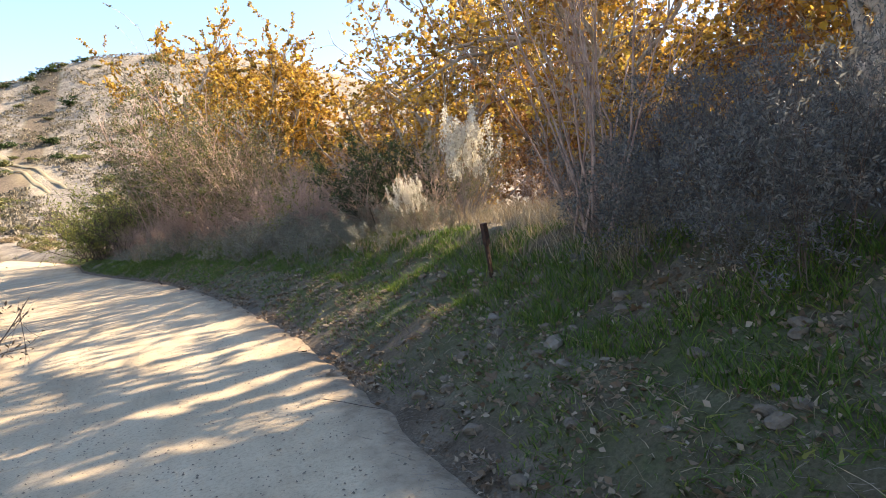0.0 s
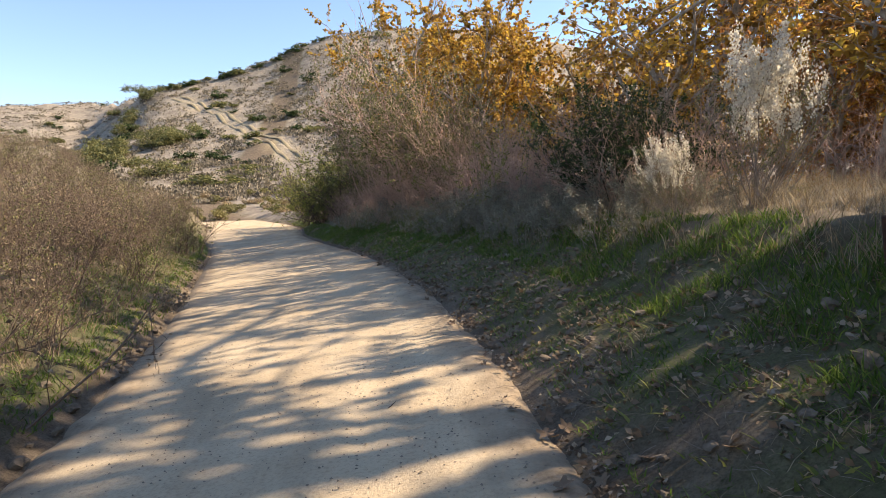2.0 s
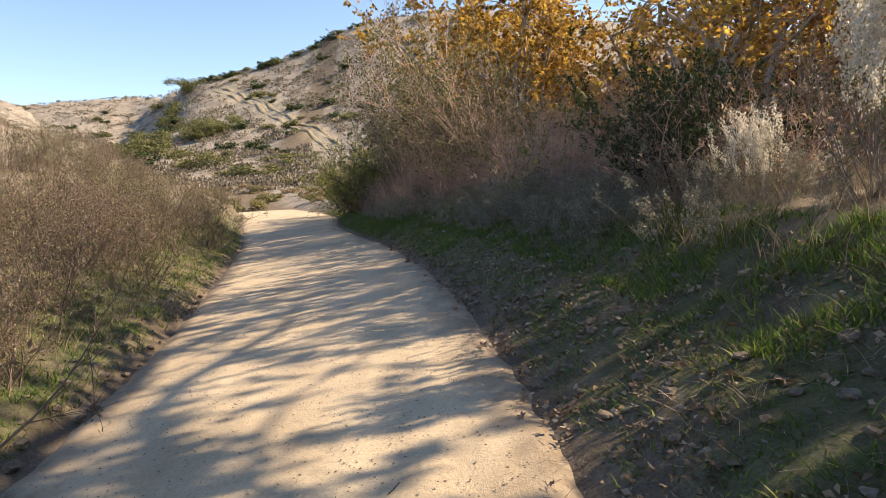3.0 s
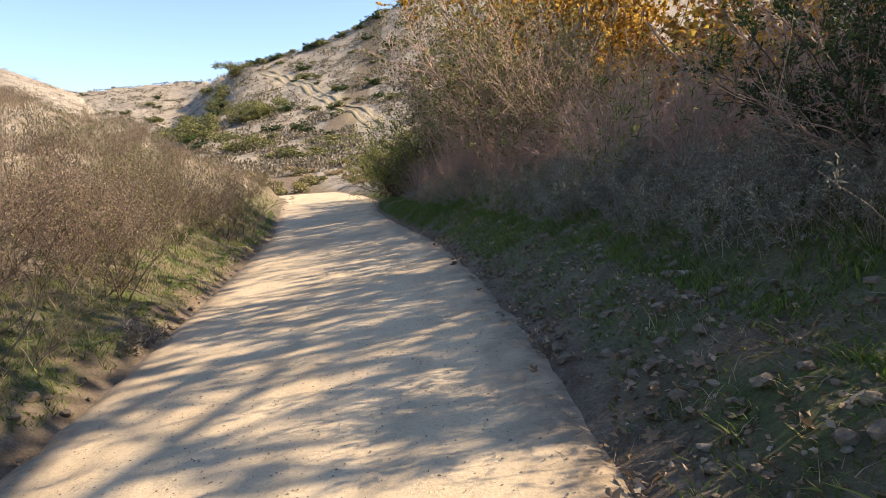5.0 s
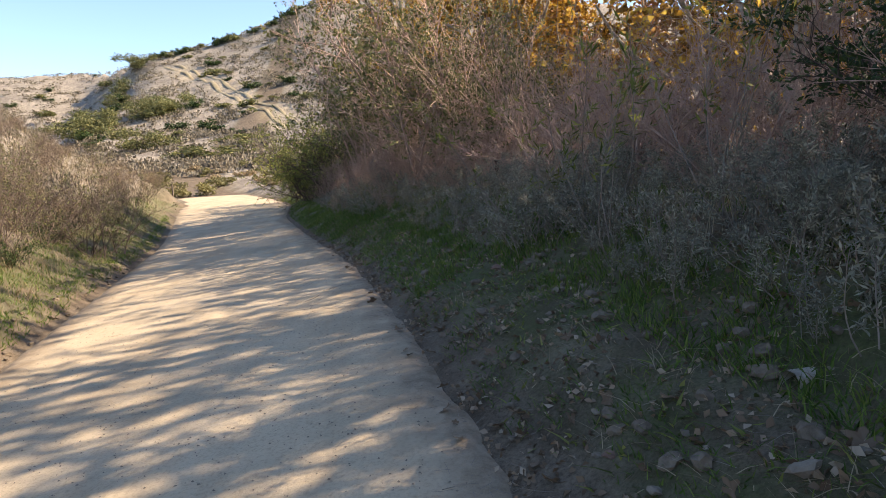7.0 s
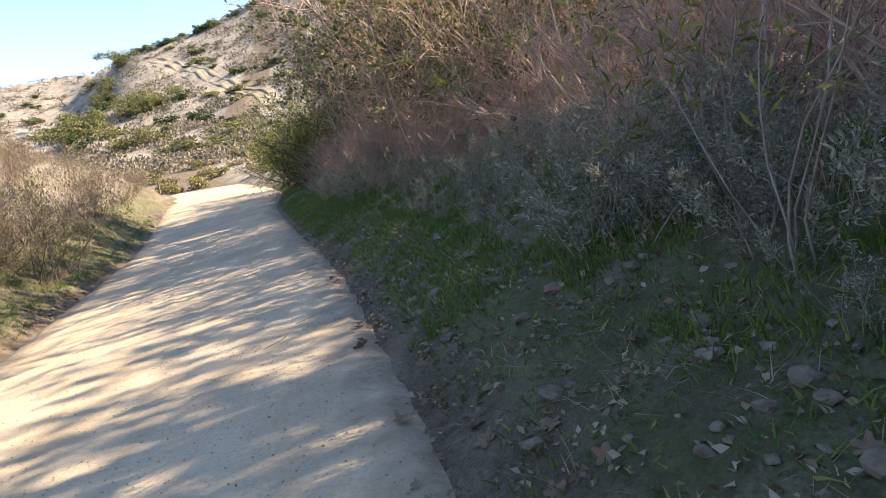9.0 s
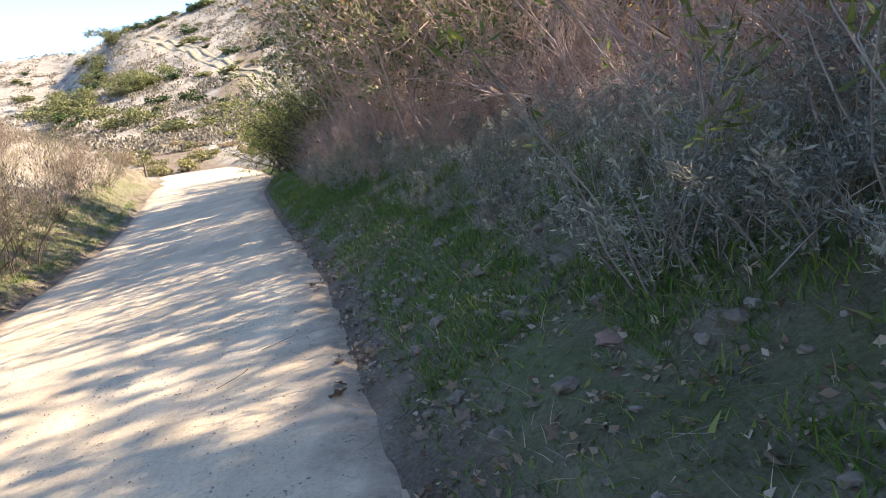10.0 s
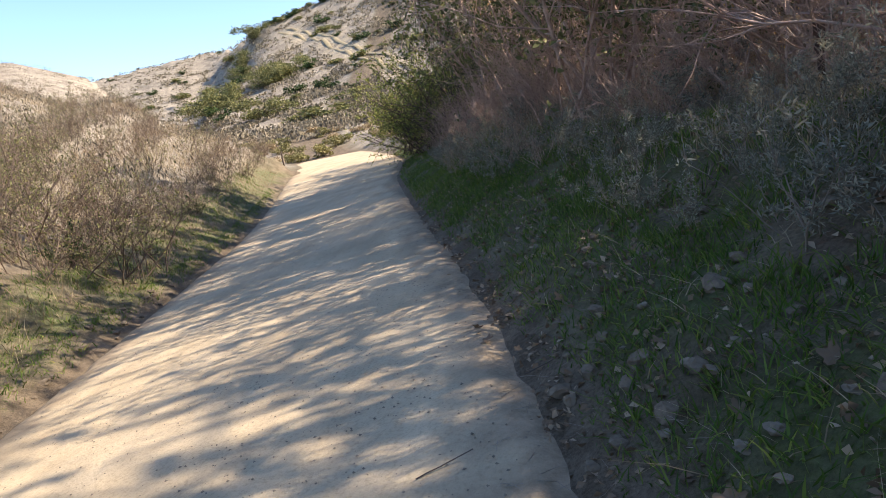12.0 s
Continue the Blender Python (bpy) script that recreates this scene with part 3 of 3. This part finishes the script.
# grey weeds, waist high
WEED = ("upright grey-green weed with narrow leaves", "weed", "weeds along the verge")
weeds = [plant("tall_weed", *WEED, *shrub_parts(101 + i, 0.8, 0.5, 9, 50, 1100, 0.042, 0.0105, 0.2, 0.16, 0.005, 0.12, 0.4), M_GREYTWIG, M_MUGWORT) for i in range(3)]
spread_out(weeds, band(46, 75, 11, 19, 1.35, 2.9, 1, 0.22) + band(47, 36, 8.5, 13, 1.7, 3.2, 1, 0.22) + band(48, 60, 19, 34, 1.1, 2.8, 1, 0.25), 12, (0.6, 1.1))
SAGE = ("soft grey dry bush in shade", "bush", "grey bushes on the verge")
sage = [plant("grey_bush", *SAGE, *shrub_parts(111 + i, 1.0, 0.9, 18, 160, 6500, 0.03, 0.009, 0.4, 0.35, 0.003, 0.06, 0.25, 260), M_SCRUBTWIG, M_SAGE) for i in range(2)]
spread_out(sage, band(49, 46, -2, 4.6, 1.75, 4.6, 1, 0.4), 13, (0.8, 1.2))
SHOOT = ("leafy green willow shoot among dry twigs", "shoot", "willow shoots")
shoot = [plant("willow_shoot", *SHOOT, *shrub_parts(121, 1.6, 0.4, 5, 22, 170, 0.09, 0.016, 0.22, 0.2, 0.006, 0.4, 0.4), M_GREYTWIG, M_GREEN)]
spread_out(shoot, [(3.3, 14.2), (3.6, 15.0), (2.95, 15.6), (3.5, 16.4), (3.9, 13.6)], 14, (0.85, 1.2))

# ---- left bank and slope ----
LEFT = ("brown dry scrub bush on the bank", "shrub", "scrub on the open slope")
scrub = [plant("scrub_bush", *LEFT, *shrub_parts(61 + i, 0.95, 1.2, 18, 150, 1300, 0.034, 0.014, 0.65, 0.4, 0.008, 0.1, 0.05, 420), M_SCRUBTWIG, M_DRYBROWN if i < 2 else M_OLIVE) for i in range(3)]
spread_out(scrub, band(43, 26, 5, 16, 0.9, 4.5, -1, 0.8) + band(57, 26, 16, 30, 0.9, 5, -1, 0.85) + band(53, 66, 14, 56, 1.2, 9, -1, 1.25) + band(54, 110, 18, 80, 8, 45, -1, 1.7), 8, (0.85, 1.4))
spread_out([plant("teal_bush", "small bush with blue-green leaves on the bank", "bush", "", *shrub_parts(66, 0.4, 0.5, 16, 80, 1000, 0.035, 0.02, 0.6, 0.4, 0.005, 0.1), M_GREYTWIG, M_SAGE)], [(-2.5, 13.9)], 15, (1, 1.1))
spread_out([plant("leafy_bush", "leafy dark green bush among dry scrub", "bush", "dark green bushes", *shrub_parts(67, 0.9, 0.8, 16, 120, 1500, 0.04, 0.025, 0.6, 0.4, 0.006, 0.1), M_DARKBARK, M_DARKGREEN)], [(-6.3, 25.5), (-7.5, 33), (-5.2, 21.5)], 16, (0.8, 1.1))

# ---- far hill: shrubs one by one, then low scrub ----
def clump(seed, n, flat=0.6, leaf=0.27):
    """Rounded far shrub of many leaf sprays with an uneven outline, about 1 m in radius."""
    rng = np.random.default_rng(seed)
    c = rng.normal(0, 0.38, (9, 3)) * [1, 1, flat] + [0, 0, 0.45]
    at = c[rng.integers(0, 9, n)] + unit(rng.normal(0, 1, (n, 3))) * rng.uniform(0.15, 0.5, (n, 1)) * [1, 1, flat]
    at[:, 2] = np.maximum(at[:, 2], -0.1)
    return leaves(rng, at, leaf, leaf * 0.55)


def far_shrub(name, seed, material, label, group, n=420, leaf=0.27):
    base = tagged(new(name), label, "shrub", group)
    rng = np.random.default_rng(seed)
    main = grow(rng, np.c_[rng.normal(0, 0.1, (7, 2)), np.full(7, -0.3)], np.c_[rng.normal(0, 0.5, (7, 2)), np.ones(7)], np.full(7, 1.0), 4, 0.15, 0)
    v, q = tubes(main, 0.03, 0.01, 3)
    part("woody_frame", mesh_of("woody_frame", v, [q], M_DARKBARK), base)
    v, q = clump(seed, n, 0.6, leaf)
    part("foliage", mesh_of("foliage", v, [q], material), base)
    return base


def polar(az, r):
    return 1.3 + r * math.sin(radians(az)), 7.5 + r * math.cos(radians(az))


rng = np.random.default_rng(130)
hill = [far_shrub("hill_shrub", 131, M_DARKGREEN, "dark green shrub on the dry hillside", "shrubs on the hill"),
        far_shrub("hill_shrub", 132, M_OLIVE, "olive shrub on the dry hillside", "shrubs on the hill")]
spots = [polar(rng.uniform(-17, -2), 262 + rng.uniform(-6, 4)) for _ in range(30)]
spots += [polar(-17.4 - 4.5 * u + rng.normal(0, 0.7), 255 - 120 * u) for u in rng.uniform(0, 1, 14)]
spots += [polar(rng.uniform(-17, 3), rng.uniform(115, 255)) for _ in range(64)]
spots += [polar(rng.uniform(-30, -18), rng.uniform(260, 330)) for _ in range(14)]
spread_out(hill, spots, 17, (1.0, 3.0), (0.55, 0.85))
near = [far_shrub("hill_bush", 133, M_OLIVE, "large olive-green bush at the foot of the hill", "bushes below the hill", 2600, 0.11)]
spread_out(near, [polar(-21.2, 172), polar(-21.7, 168), polar(-15.4, 186), polar(-16.2, 183), polar(-16.9, 178), polar(-17.6, 136), polar(-17.4, 254), polar(-18.2, 246), polar(-19.1, 226), polar(-20, 205), polar(-16.6, 181), polar(-21.0, 176)], 18, (1.9, 3.0), (0.75, 1.0))
yellow = [far_shrub("pale_bush", 134, M_STRAW, "pale yellow-green brush beyond the bend", "brush beyond the bend"), far_shrub("pale_bush", 135, M_PALEGREEN, "pale yellow-green brush beyond the bend", "brush beyond the bend")]
spread_out(yellow, [polar(rng.uniform(-22, -4.5), rng.uniform(70, 98)) for _ in range(64)], 19, (0.6, 1.1), (0.8, 1.2))

# low scrub over the whole hillside, beyond counting
az, r = rng.uniform(-36, 8, 36000), 92 + 250 * rng.uniform(0, 1, 36000) ** 1.1
sx, sy = 1.3 + r * np.sin(np.radians(az)), 7.5 + r * np.cos(np.radians(az))
keep = lumps(sx, sy, 22, 21) + 0.6 * lumps(sx, sy, 7, 22) > rng.uniform(-0.5, 0.45, len(sx))
t_off = np.abs(az - np.interp(r, HILL_TRACK_R, HILL_TRACK_AZ)) * np.pi / 180 * r
keep &= ((t_off > 4.5) | (r > 247)) & ((az > -18) | (r > np.interp(az, SPUR_AZ, SPUR_R) + 6))
sx, sy = sx[keep], sy[keep]
at = np.repeat(np.stack([sx, sy, land(sx, sy)], -1), 6, 0)
big = np.repeat(rng.uniform(0.4, 1.25, (len(sx), 1)), 6, 0)
at = at + rng.normal(0, 0.5, at.shape) * big * [1, 1, 0.25] + [0, 0, 0.12]
v, q = leaves(rng, at, 0.6, 0.4, np.tile([0, 0, 0.5], (len(at), 1)))
tagged(new("hill_scrub", mesh_of("hill_scrub", v, [q], M_FARSCRUB)), "low grey-brown scrub covering the dry hillside", "scrub", kind="stuff")

# low dry scrub over the open slope beside the track
n = 15000
az, r = rng.uniform(-75, -14, n), 18 + 140 * rng.uniform(0, 1, n) ** 0.8
sx, sy = 1.3 + r * np.sin(np.radians(az)), 7.5 + r * np.cos(np.radians(az))
keep = (x_left(sy) - sx > 2.0) & (lumps(sx, sy, 11, 41) + 0.6 * lumps(sx, sy, 4, 42) > rng.uniform(-0.35, 0.45, n)) & (r < np.interp(az, SPUR_AZ, SPUR_R) + 2)
sx, sy = sx[keep], sy[keep]
at = np.repeat(np.stack([sx, sy, land(sx, sy)], -1), 14, 0)
at = at + rng.normal(0, 0.3, at.shape) * [1, 1, 0.35] + [0, 0, 0.15]
v, q = leaves(rng, at, 0.2, 0.06, np.tile([0, 0, 0.8], (len(at), 1)))
tagged(new("slope_scrub", mesh_of("slope_scrub", v, [q], M_FARSCRUB)), "low brown brush scattered over the open slope", "scrub", kind="stuff")

# the two bare ruts of the track up the hill
hr = np.arange(136.0, 246.0, 1.5)
for shift in (-1.5, 1.5):
    a = np.radians(np.interp(hr, HILL_TRACK_R, HILL_TRACK_AZ))
    wide = 0.5 + 0.25 * lumps(hr, hr * 0.4, 14, 31)
    rows = [np.stack([1.3 + hr * np.sin(a + (shift + s * wide) / hr), 7.5 + hr * np.cos(a + (shift + s * wide) / hr)], -1) for s in (-1, 0, 1)]
    v = np.stack([np.c_[r_, land(r_[:, 0], r_[:, 1]) + lift] for r_, lift in zip(rows, (0.1, 0.35, 0.1))], 1)
    i = np.arange(len(hr) * 3).reshape(-1, 3)
    q = np.concatenate([np.stack([i[:-1, k], i[:-1, k + 1], i[1:, k + 1], i[1:, k]], -1) for k in (0, 1)])
    tagged(new("hill_track", mesh_of("hill_track", v.reshape(-1, 3), [q], M_HILLTRACK, True)), "bare yellow rut of a track climbing the hill", "track", kind="structure")

# ---- grass ----
turf("green_grass", "short green grass in patches along the track", "grass", [
    grass_set(201, 70000, 0.5, 34, 1.0, 2.3, 1, 0.0, 1.5, 0.10, 0.0045, 0.45),
    grass_set(202, 42000, 0.5, 30, 0.1, 1.5, 1, 0.05, 0.9, 0.05, 0.0045, 0.8),
    grass_set(203, 36000, 5, 45, 0.1, 1.9, -1, -0.1, 1.2, 0.075, 0.006, 0.6),
    grass_set(205, 14000, 16, 36, 0.25, 1.2, 1, -0.15, 1.1, 0.08, 0.005, 0.5),
    grass_set(204, 14000, 24, 56, 0.1, 1.3, 1, -0.05, 2.0, 0.09, 0.006, 0.5)], M_GRASS)
turf("green_herbs", "low broad-leaved green seedlings on the soil bank", "herbs", [
    grass_set(221, 9000, 0.5, 26, 0.25, 1.8, 1, 0.1, 0.7, 0.045, 0.011, 1.0),
    grass_set(222, 7000, 3, 40, 0.15, 1.4, -1, 0.05, 0.8, 0.05, 0.012, 0.9)], M_GREEN)
turf("dry_grass", "dry straw-coloured grass among the shrubs", "grass", [
    grass_set(211, 34000, 3.5, 34, 1.7, 4.4, 1, 0.0, 1.6, 0.25, 0.0028, 0.4),
    grass_set(212, 10000, 0, 30, 0.3, 1.9, 1, 0.1, 0.8, 0.09, 0.003, 1.0),
    grass_set(213, 34000, 4, 60, 0.5, 6, -1, 0.0, 1.5, 0.28, 0.0035, 0.5),
    grass_set(214, 40000, 16, 92, 3, 34, -1, -0.25, 3, 0.42, 0.012, 0.5)], M_STRAW)


# ---- fence posts, log ----
def box_bm(bm, sx, sy, z0, z1, ox=0, oy=0, bev=0.003):
    r = bmesh.ops.create_cube(bm, size=1, matrix=Matrix.Translation((ox, oy, (z0 + z1) / 2)) @ Matrix.Diagonal((sx, sy, z1 - z0, 1)))
    bmesh.ops.bevel(bm, geom=list({e for v in r["verts"] for e in v.link_edges}), offset=bev, segments=1, affect="EDGES")


def bm_mesh(name, bm, material):
    me = bpy.data.meshes.new(name)
    bm.to_mesh(me)
    bm.free()
    me.materials.append(material)
    return me


def steel_post(x, y, height, lean_x, lean_y, label):
    base = tagged(new("fence_post"), label, "fence post", "fence posts")
    bm = bmesh.new()
    box_bm(bm, 0.045, 0.008, -0.3, height)
    box_bm(bm, 0.008, 0.035, -0.3, height - 0.002, 0, 0.02)
    for k in range(6):
        box_bm(bm, 0.016, 0.012, height * (0.35 + 0.1 * k), height * (0.35 + 0.1 * k) + 0.02, 0, -0.008, 0.002)
    part("post", bm_mesh("post", bm, M_RUSTMETAL), base)
    bm = bmesh.new()
    box_bm(bm, 0.062, 0.05, height - 0.2, height + 0.01, 0, 0.005, 0.006)
    part("clamp", bm_mesh("clamp", bm, M_RUSTMETAL), base)
    base.matrix_basis = pose(x, y, ground_at(x, y), lean_y, lean_x, 20)
    return base


steel_post(3.42, 5.25, 0.53, -9, 0, "short rusted steel fence post leaning in grass")
steel_post(3.6, 19.9, 0.5, -4, 3, "dark steel post half hidden in dry weeds")
wp = tagged(new("wooden_post"), "thin weathered wooden post where the track bends", "post")
v, q = tubes(grow(rng, np.array([[0, 0, -0.2]]), np.array([[0.02, 0, 1.0]]), np.array([1.5]), 5, 0.02, 0), 0.07, 0.06, 7)
part("post", mesh_of("post", v, [q], M_WOODPOST, True), wp)
wp.matrix_basis = pose(-12.3, 56.5, ground_at(-12.3, 56.5))
lg = tagged(new("fallen_log"), "pale bleached branch lying in weeds", "log")
v, q = tubes(grow(rng, np.array([[0, 0, 0.0]]), np.array([[1, 0.25, 0.05]]), np.array([0.9]), 6, 0.08, 0), 0.05, 0.03, 8)
part("wood", mesh_of("wood", v, [q], M_BARK, True), lg)
lg.matrix_basis = pose(3.0, 11.7, ground_at(3.0, 11.7) + 0.03)
copy_thing(lg, pose(2.9, 15.9, ground_at(2.9, 15.9) + 0.03, 0, 0, 15))


# ---- stones, clods and fallen leaves on the verge ----
def stone_mesh(name, seed, material):
    bm = bmesh.new()
    bmesh.ops.create_icosphere(bm, subdivisions=2, radius=1)
    for v in bm.verts:
        n = noise.noise(v.co * 1.3 + Vector((seed * 7.1, 0, 0))) * 0.55 + noise.noise(v.co * 3 + Vector((0, seed * 3.3, 0))) * 0.2
        v.co *= 1 + n
        v.co.z *= 0.62
    return bm_mesh(name, bm, material)


rng = np.random.default_rng(300)
stones = [stone_mesh("stone", k, M_STONE) for k in range(5)]
for x, y, d in [(*p, rng.uniform(0.012, 0.036)) for p in band(301, 170, 1.5, 22, 0.25, 1.7, 1, 0.08)] + [(2.75, 3.4, 0.07), (2.6, 3.1, 0.05), (2.9, 4.4, 0.06), (2.75, 14.05, 0.05), (2.9, 13.9, 0.035), (2.69, 11.2, 0.05)]:
    ob = tagged(new("stone", stones[rng.integers(0, 5)]), "small tan stone lying on the dirt verge", "stone", "stones on the verge")
    ob.matrix_basis = pose(x, y, ground_at(x, y) + d * 0.15, rng.uniform(-20, 20), rng.uniform(-20, 20), rng.uniform(0, 360)) @ Matrix.Diagonal((d, d * rng.uniform(0.7, 1.2), d, 1))
M_CLOD = plain_mat("dark_soil_clod", (0.10, 0.075, 0.05), (0.20, 0.155, 0.105), 16, 0.98)
clods = [stone_mesh("clod", 20 + k, M_CLOD) for k in range(4)]
for x, y in band(306, 240, 1.5, 20, 0.05, 1.6, 1, 0.07) + band(307, 90, 6, 26, -0.05, 0.5, -1, 0.12):
    d = rng.uniform(0.015, 0.065)
    ob = tagged(new("clod", clods[rng.integers(0, 4)]), "crumbly brown clod of soil on the verge", "clod", "clods on the verge")
    ob.matrix_basis = pose(x, y, ground_at(x, y) + d * 0.1, rng.uniform(-20, 20), rng.uniform(-20, 20), rng.uniform(0, 360)) @ Matrix.Diagonal((d, d * rng.uniform(0.7, 1.2), d, 1))
clay = stone_mesh("clay_mound", 12, M_CLAY)
for x, y, d in ((2.6, 15.5, 0.09), (3.15, 4.9, 0.07), (2.3, 11.9, 0.05)):
    tagged(new("clay_mound", clay), "low mound of reddish clay soil in grass", "mound").matrix_basis = pose(x, y, ground_at(x, y) - 0.01, 0, 0, x * 90) @ Matrix.Diagonal((d, d, d * 0.4, 1))


def sycamore_leaf(seed):
    """A curled dead leaf with five pointed lobes and a stalk."""
    r = np.random.default_rng(seed)
    bm = bmesh.new()
    ring = []
    for k in range(20):
        a = math.pi * (-0.42 + 1.84 * k / 19)
        reach = 0.5 + 0.5 * abs(math.cos(2.5 * (a - math.pi / 2))) ** 1.5 * r.uniform(0.8, 1.1)
        x, y = reach * math.cos(a), reach * math.sin(a)
        ring.append(bm.verts.new((x, y, 0.34 * (x * x) * r.uniform(0.6, 1.2) + 0.2 * y * y * r.uniform(-0.3, 1))))
    mid = bm.verts.new((0, 0, 0))
    for a, b in zip(ring, ring[1:]):
        bm.faces.new((mid, a, b))
    s = [bm.verts.new(c) for c in ((-0.02, 0, 0.002), (0.02, 0, 0.002), (0.06, -0.9, 0.12))]
    bm.faces.new(s)
    return bm_mesh("dead_leaf", bm, M_LITTER)


dead = [sycamore_leaf(k) for k in range(6)]
for x, y in band(302, 150, 1.5, 22, -0.2, 0.6, 1, 0.06) + band(305, 120, 1.5, 22, 0.5, 2.0, 1, 0.08) + [(1.99, 12.1), (2.05, 11.7), (1.82, 15.9), (2.52, 14.75), (2.31, 17.1), (2.0, 5.0), (1.9, 4.9), (2.1, 5.1), (1.95, 19.5), (2.05, 19.3)]:
    d = rng.uniform(0.025, 0.068)
    ob = tagged(new("dead_leaf", dead[rng.integers(0, 6)]), "curled brown dead sycamore leaf on the verge", "leaf", "fallen leaves")
    ob.matrix_basis = pose(x, y, ground_at(x, y) + 0.012, rng.uniform(-35, 35), rng.uniform(-35, 35), rng.uniform(0, 360)) @ Matrix.Diagonal((d, d, d, 1))
r2, at = sow(303, 34000, 0.5, 28, -0.05, 2.0, 1, 0.05, 0.7)
v, q = leaves(r2, at + [0, 0, 0.012], 0.045, 0.03, np.stack([r2.normal(0, 1, len(at)), r2.normal(0, 1, len(at)), r2.normal(0.1, 0.2, len(at))], -1))
tagged(new("leaf_litter", mesh_of("leaf_litter", v, [q], M_LITTER)), "small dry leaf crumbs scattered on the verge", "leaf litter", kind="stuff")
r2, at = sow(304, 5000, 1, 26, -0.35, 1.5, 1, 0.0, 0.8)
lines = grow(r2, at + [0, 0, 0.008], np.stack([r2.normal(0, 1, len(at)), r2.normal(0, 1, len(at)), np.full(len(at), 0.03)], -1), r2.uniform(0.03, 0.16, len(at)), 2, 0.15, 0)
v, q = tubes(lines, 0.0016, 0.001, 3)
tagged(new("twig_litter", mesh_of("twig_litter", v, [q], M_GREYTWIG)), "fine dry twigs scattered along the track edge", "twigs", kind="stuff")
# crumbs of dirt and grit on the road
n = 9000
yy = 1 + 27 * rng.uniform(0, 1, n) ** 1.2
xx = x_left(yy) + (x_right(yy) - x_left(yy)) * rng.uniform(0, 1, n) ** 0.8
dd = rng.uniform(0.003, 0.011, n)[:, None]
oct_v = np.array([[1, 0, 0], [0, 1, 0], [-1, 0, 0], [0, -1, 0], [0, 0, 0.8]])
v = (np.stack([xx, yy, road_z(yy) + tilt(xx, yy) + 0.003], -1)[:, None] + oct_v * dd[:, None] * rng.uniform(0.6, 1.3, (n, 5, 1))).reshape(-1, 3)
i = np.arange(n)[:, None] * 5
q = np.concatenate([i + [0, 1, 4], i + [1, 2, 4], i + [2, 3, 4], i + [3, 0, 4]])
tagged(new("road_grit", mesh_of("road_grit", v, [q], M_STONE)), "grit and crumbs of soil on the packed dirt", "grit", kind="stuff")
for x, y, a, ln in ((0.64, 17.79, 35, 0.3), (0.42, 17.2, 40, 0.26), (1.0, 6.9, 60, 0.12), (1.75, 4.1, 110, 0.6), (1.2, 18.6, 10, 0.2)):
    tw = tagged(new("stick"), "thin dark stick lying on the dirt track", "stick", "sticks on the track")
    v, q = tubes(grow(rng, np.array([[0, 0, 0]]), np.array([[1, 0, 0.0]]), np.array([ln]), 5, 0.1, 0), 0.006, 0.004, 5)
    v[:, 2] = np.abs(v[:, 2]) * 0.4
    part("wood", mesh_of("wood", v, [q], M_DARKBARK), tw)
    tw.matrix_basis = pose(x, y, 0.012 + float(tilt(x, y)), 0, -5.5, 0) @ pose(0, 0, 0, 0, 0, a)
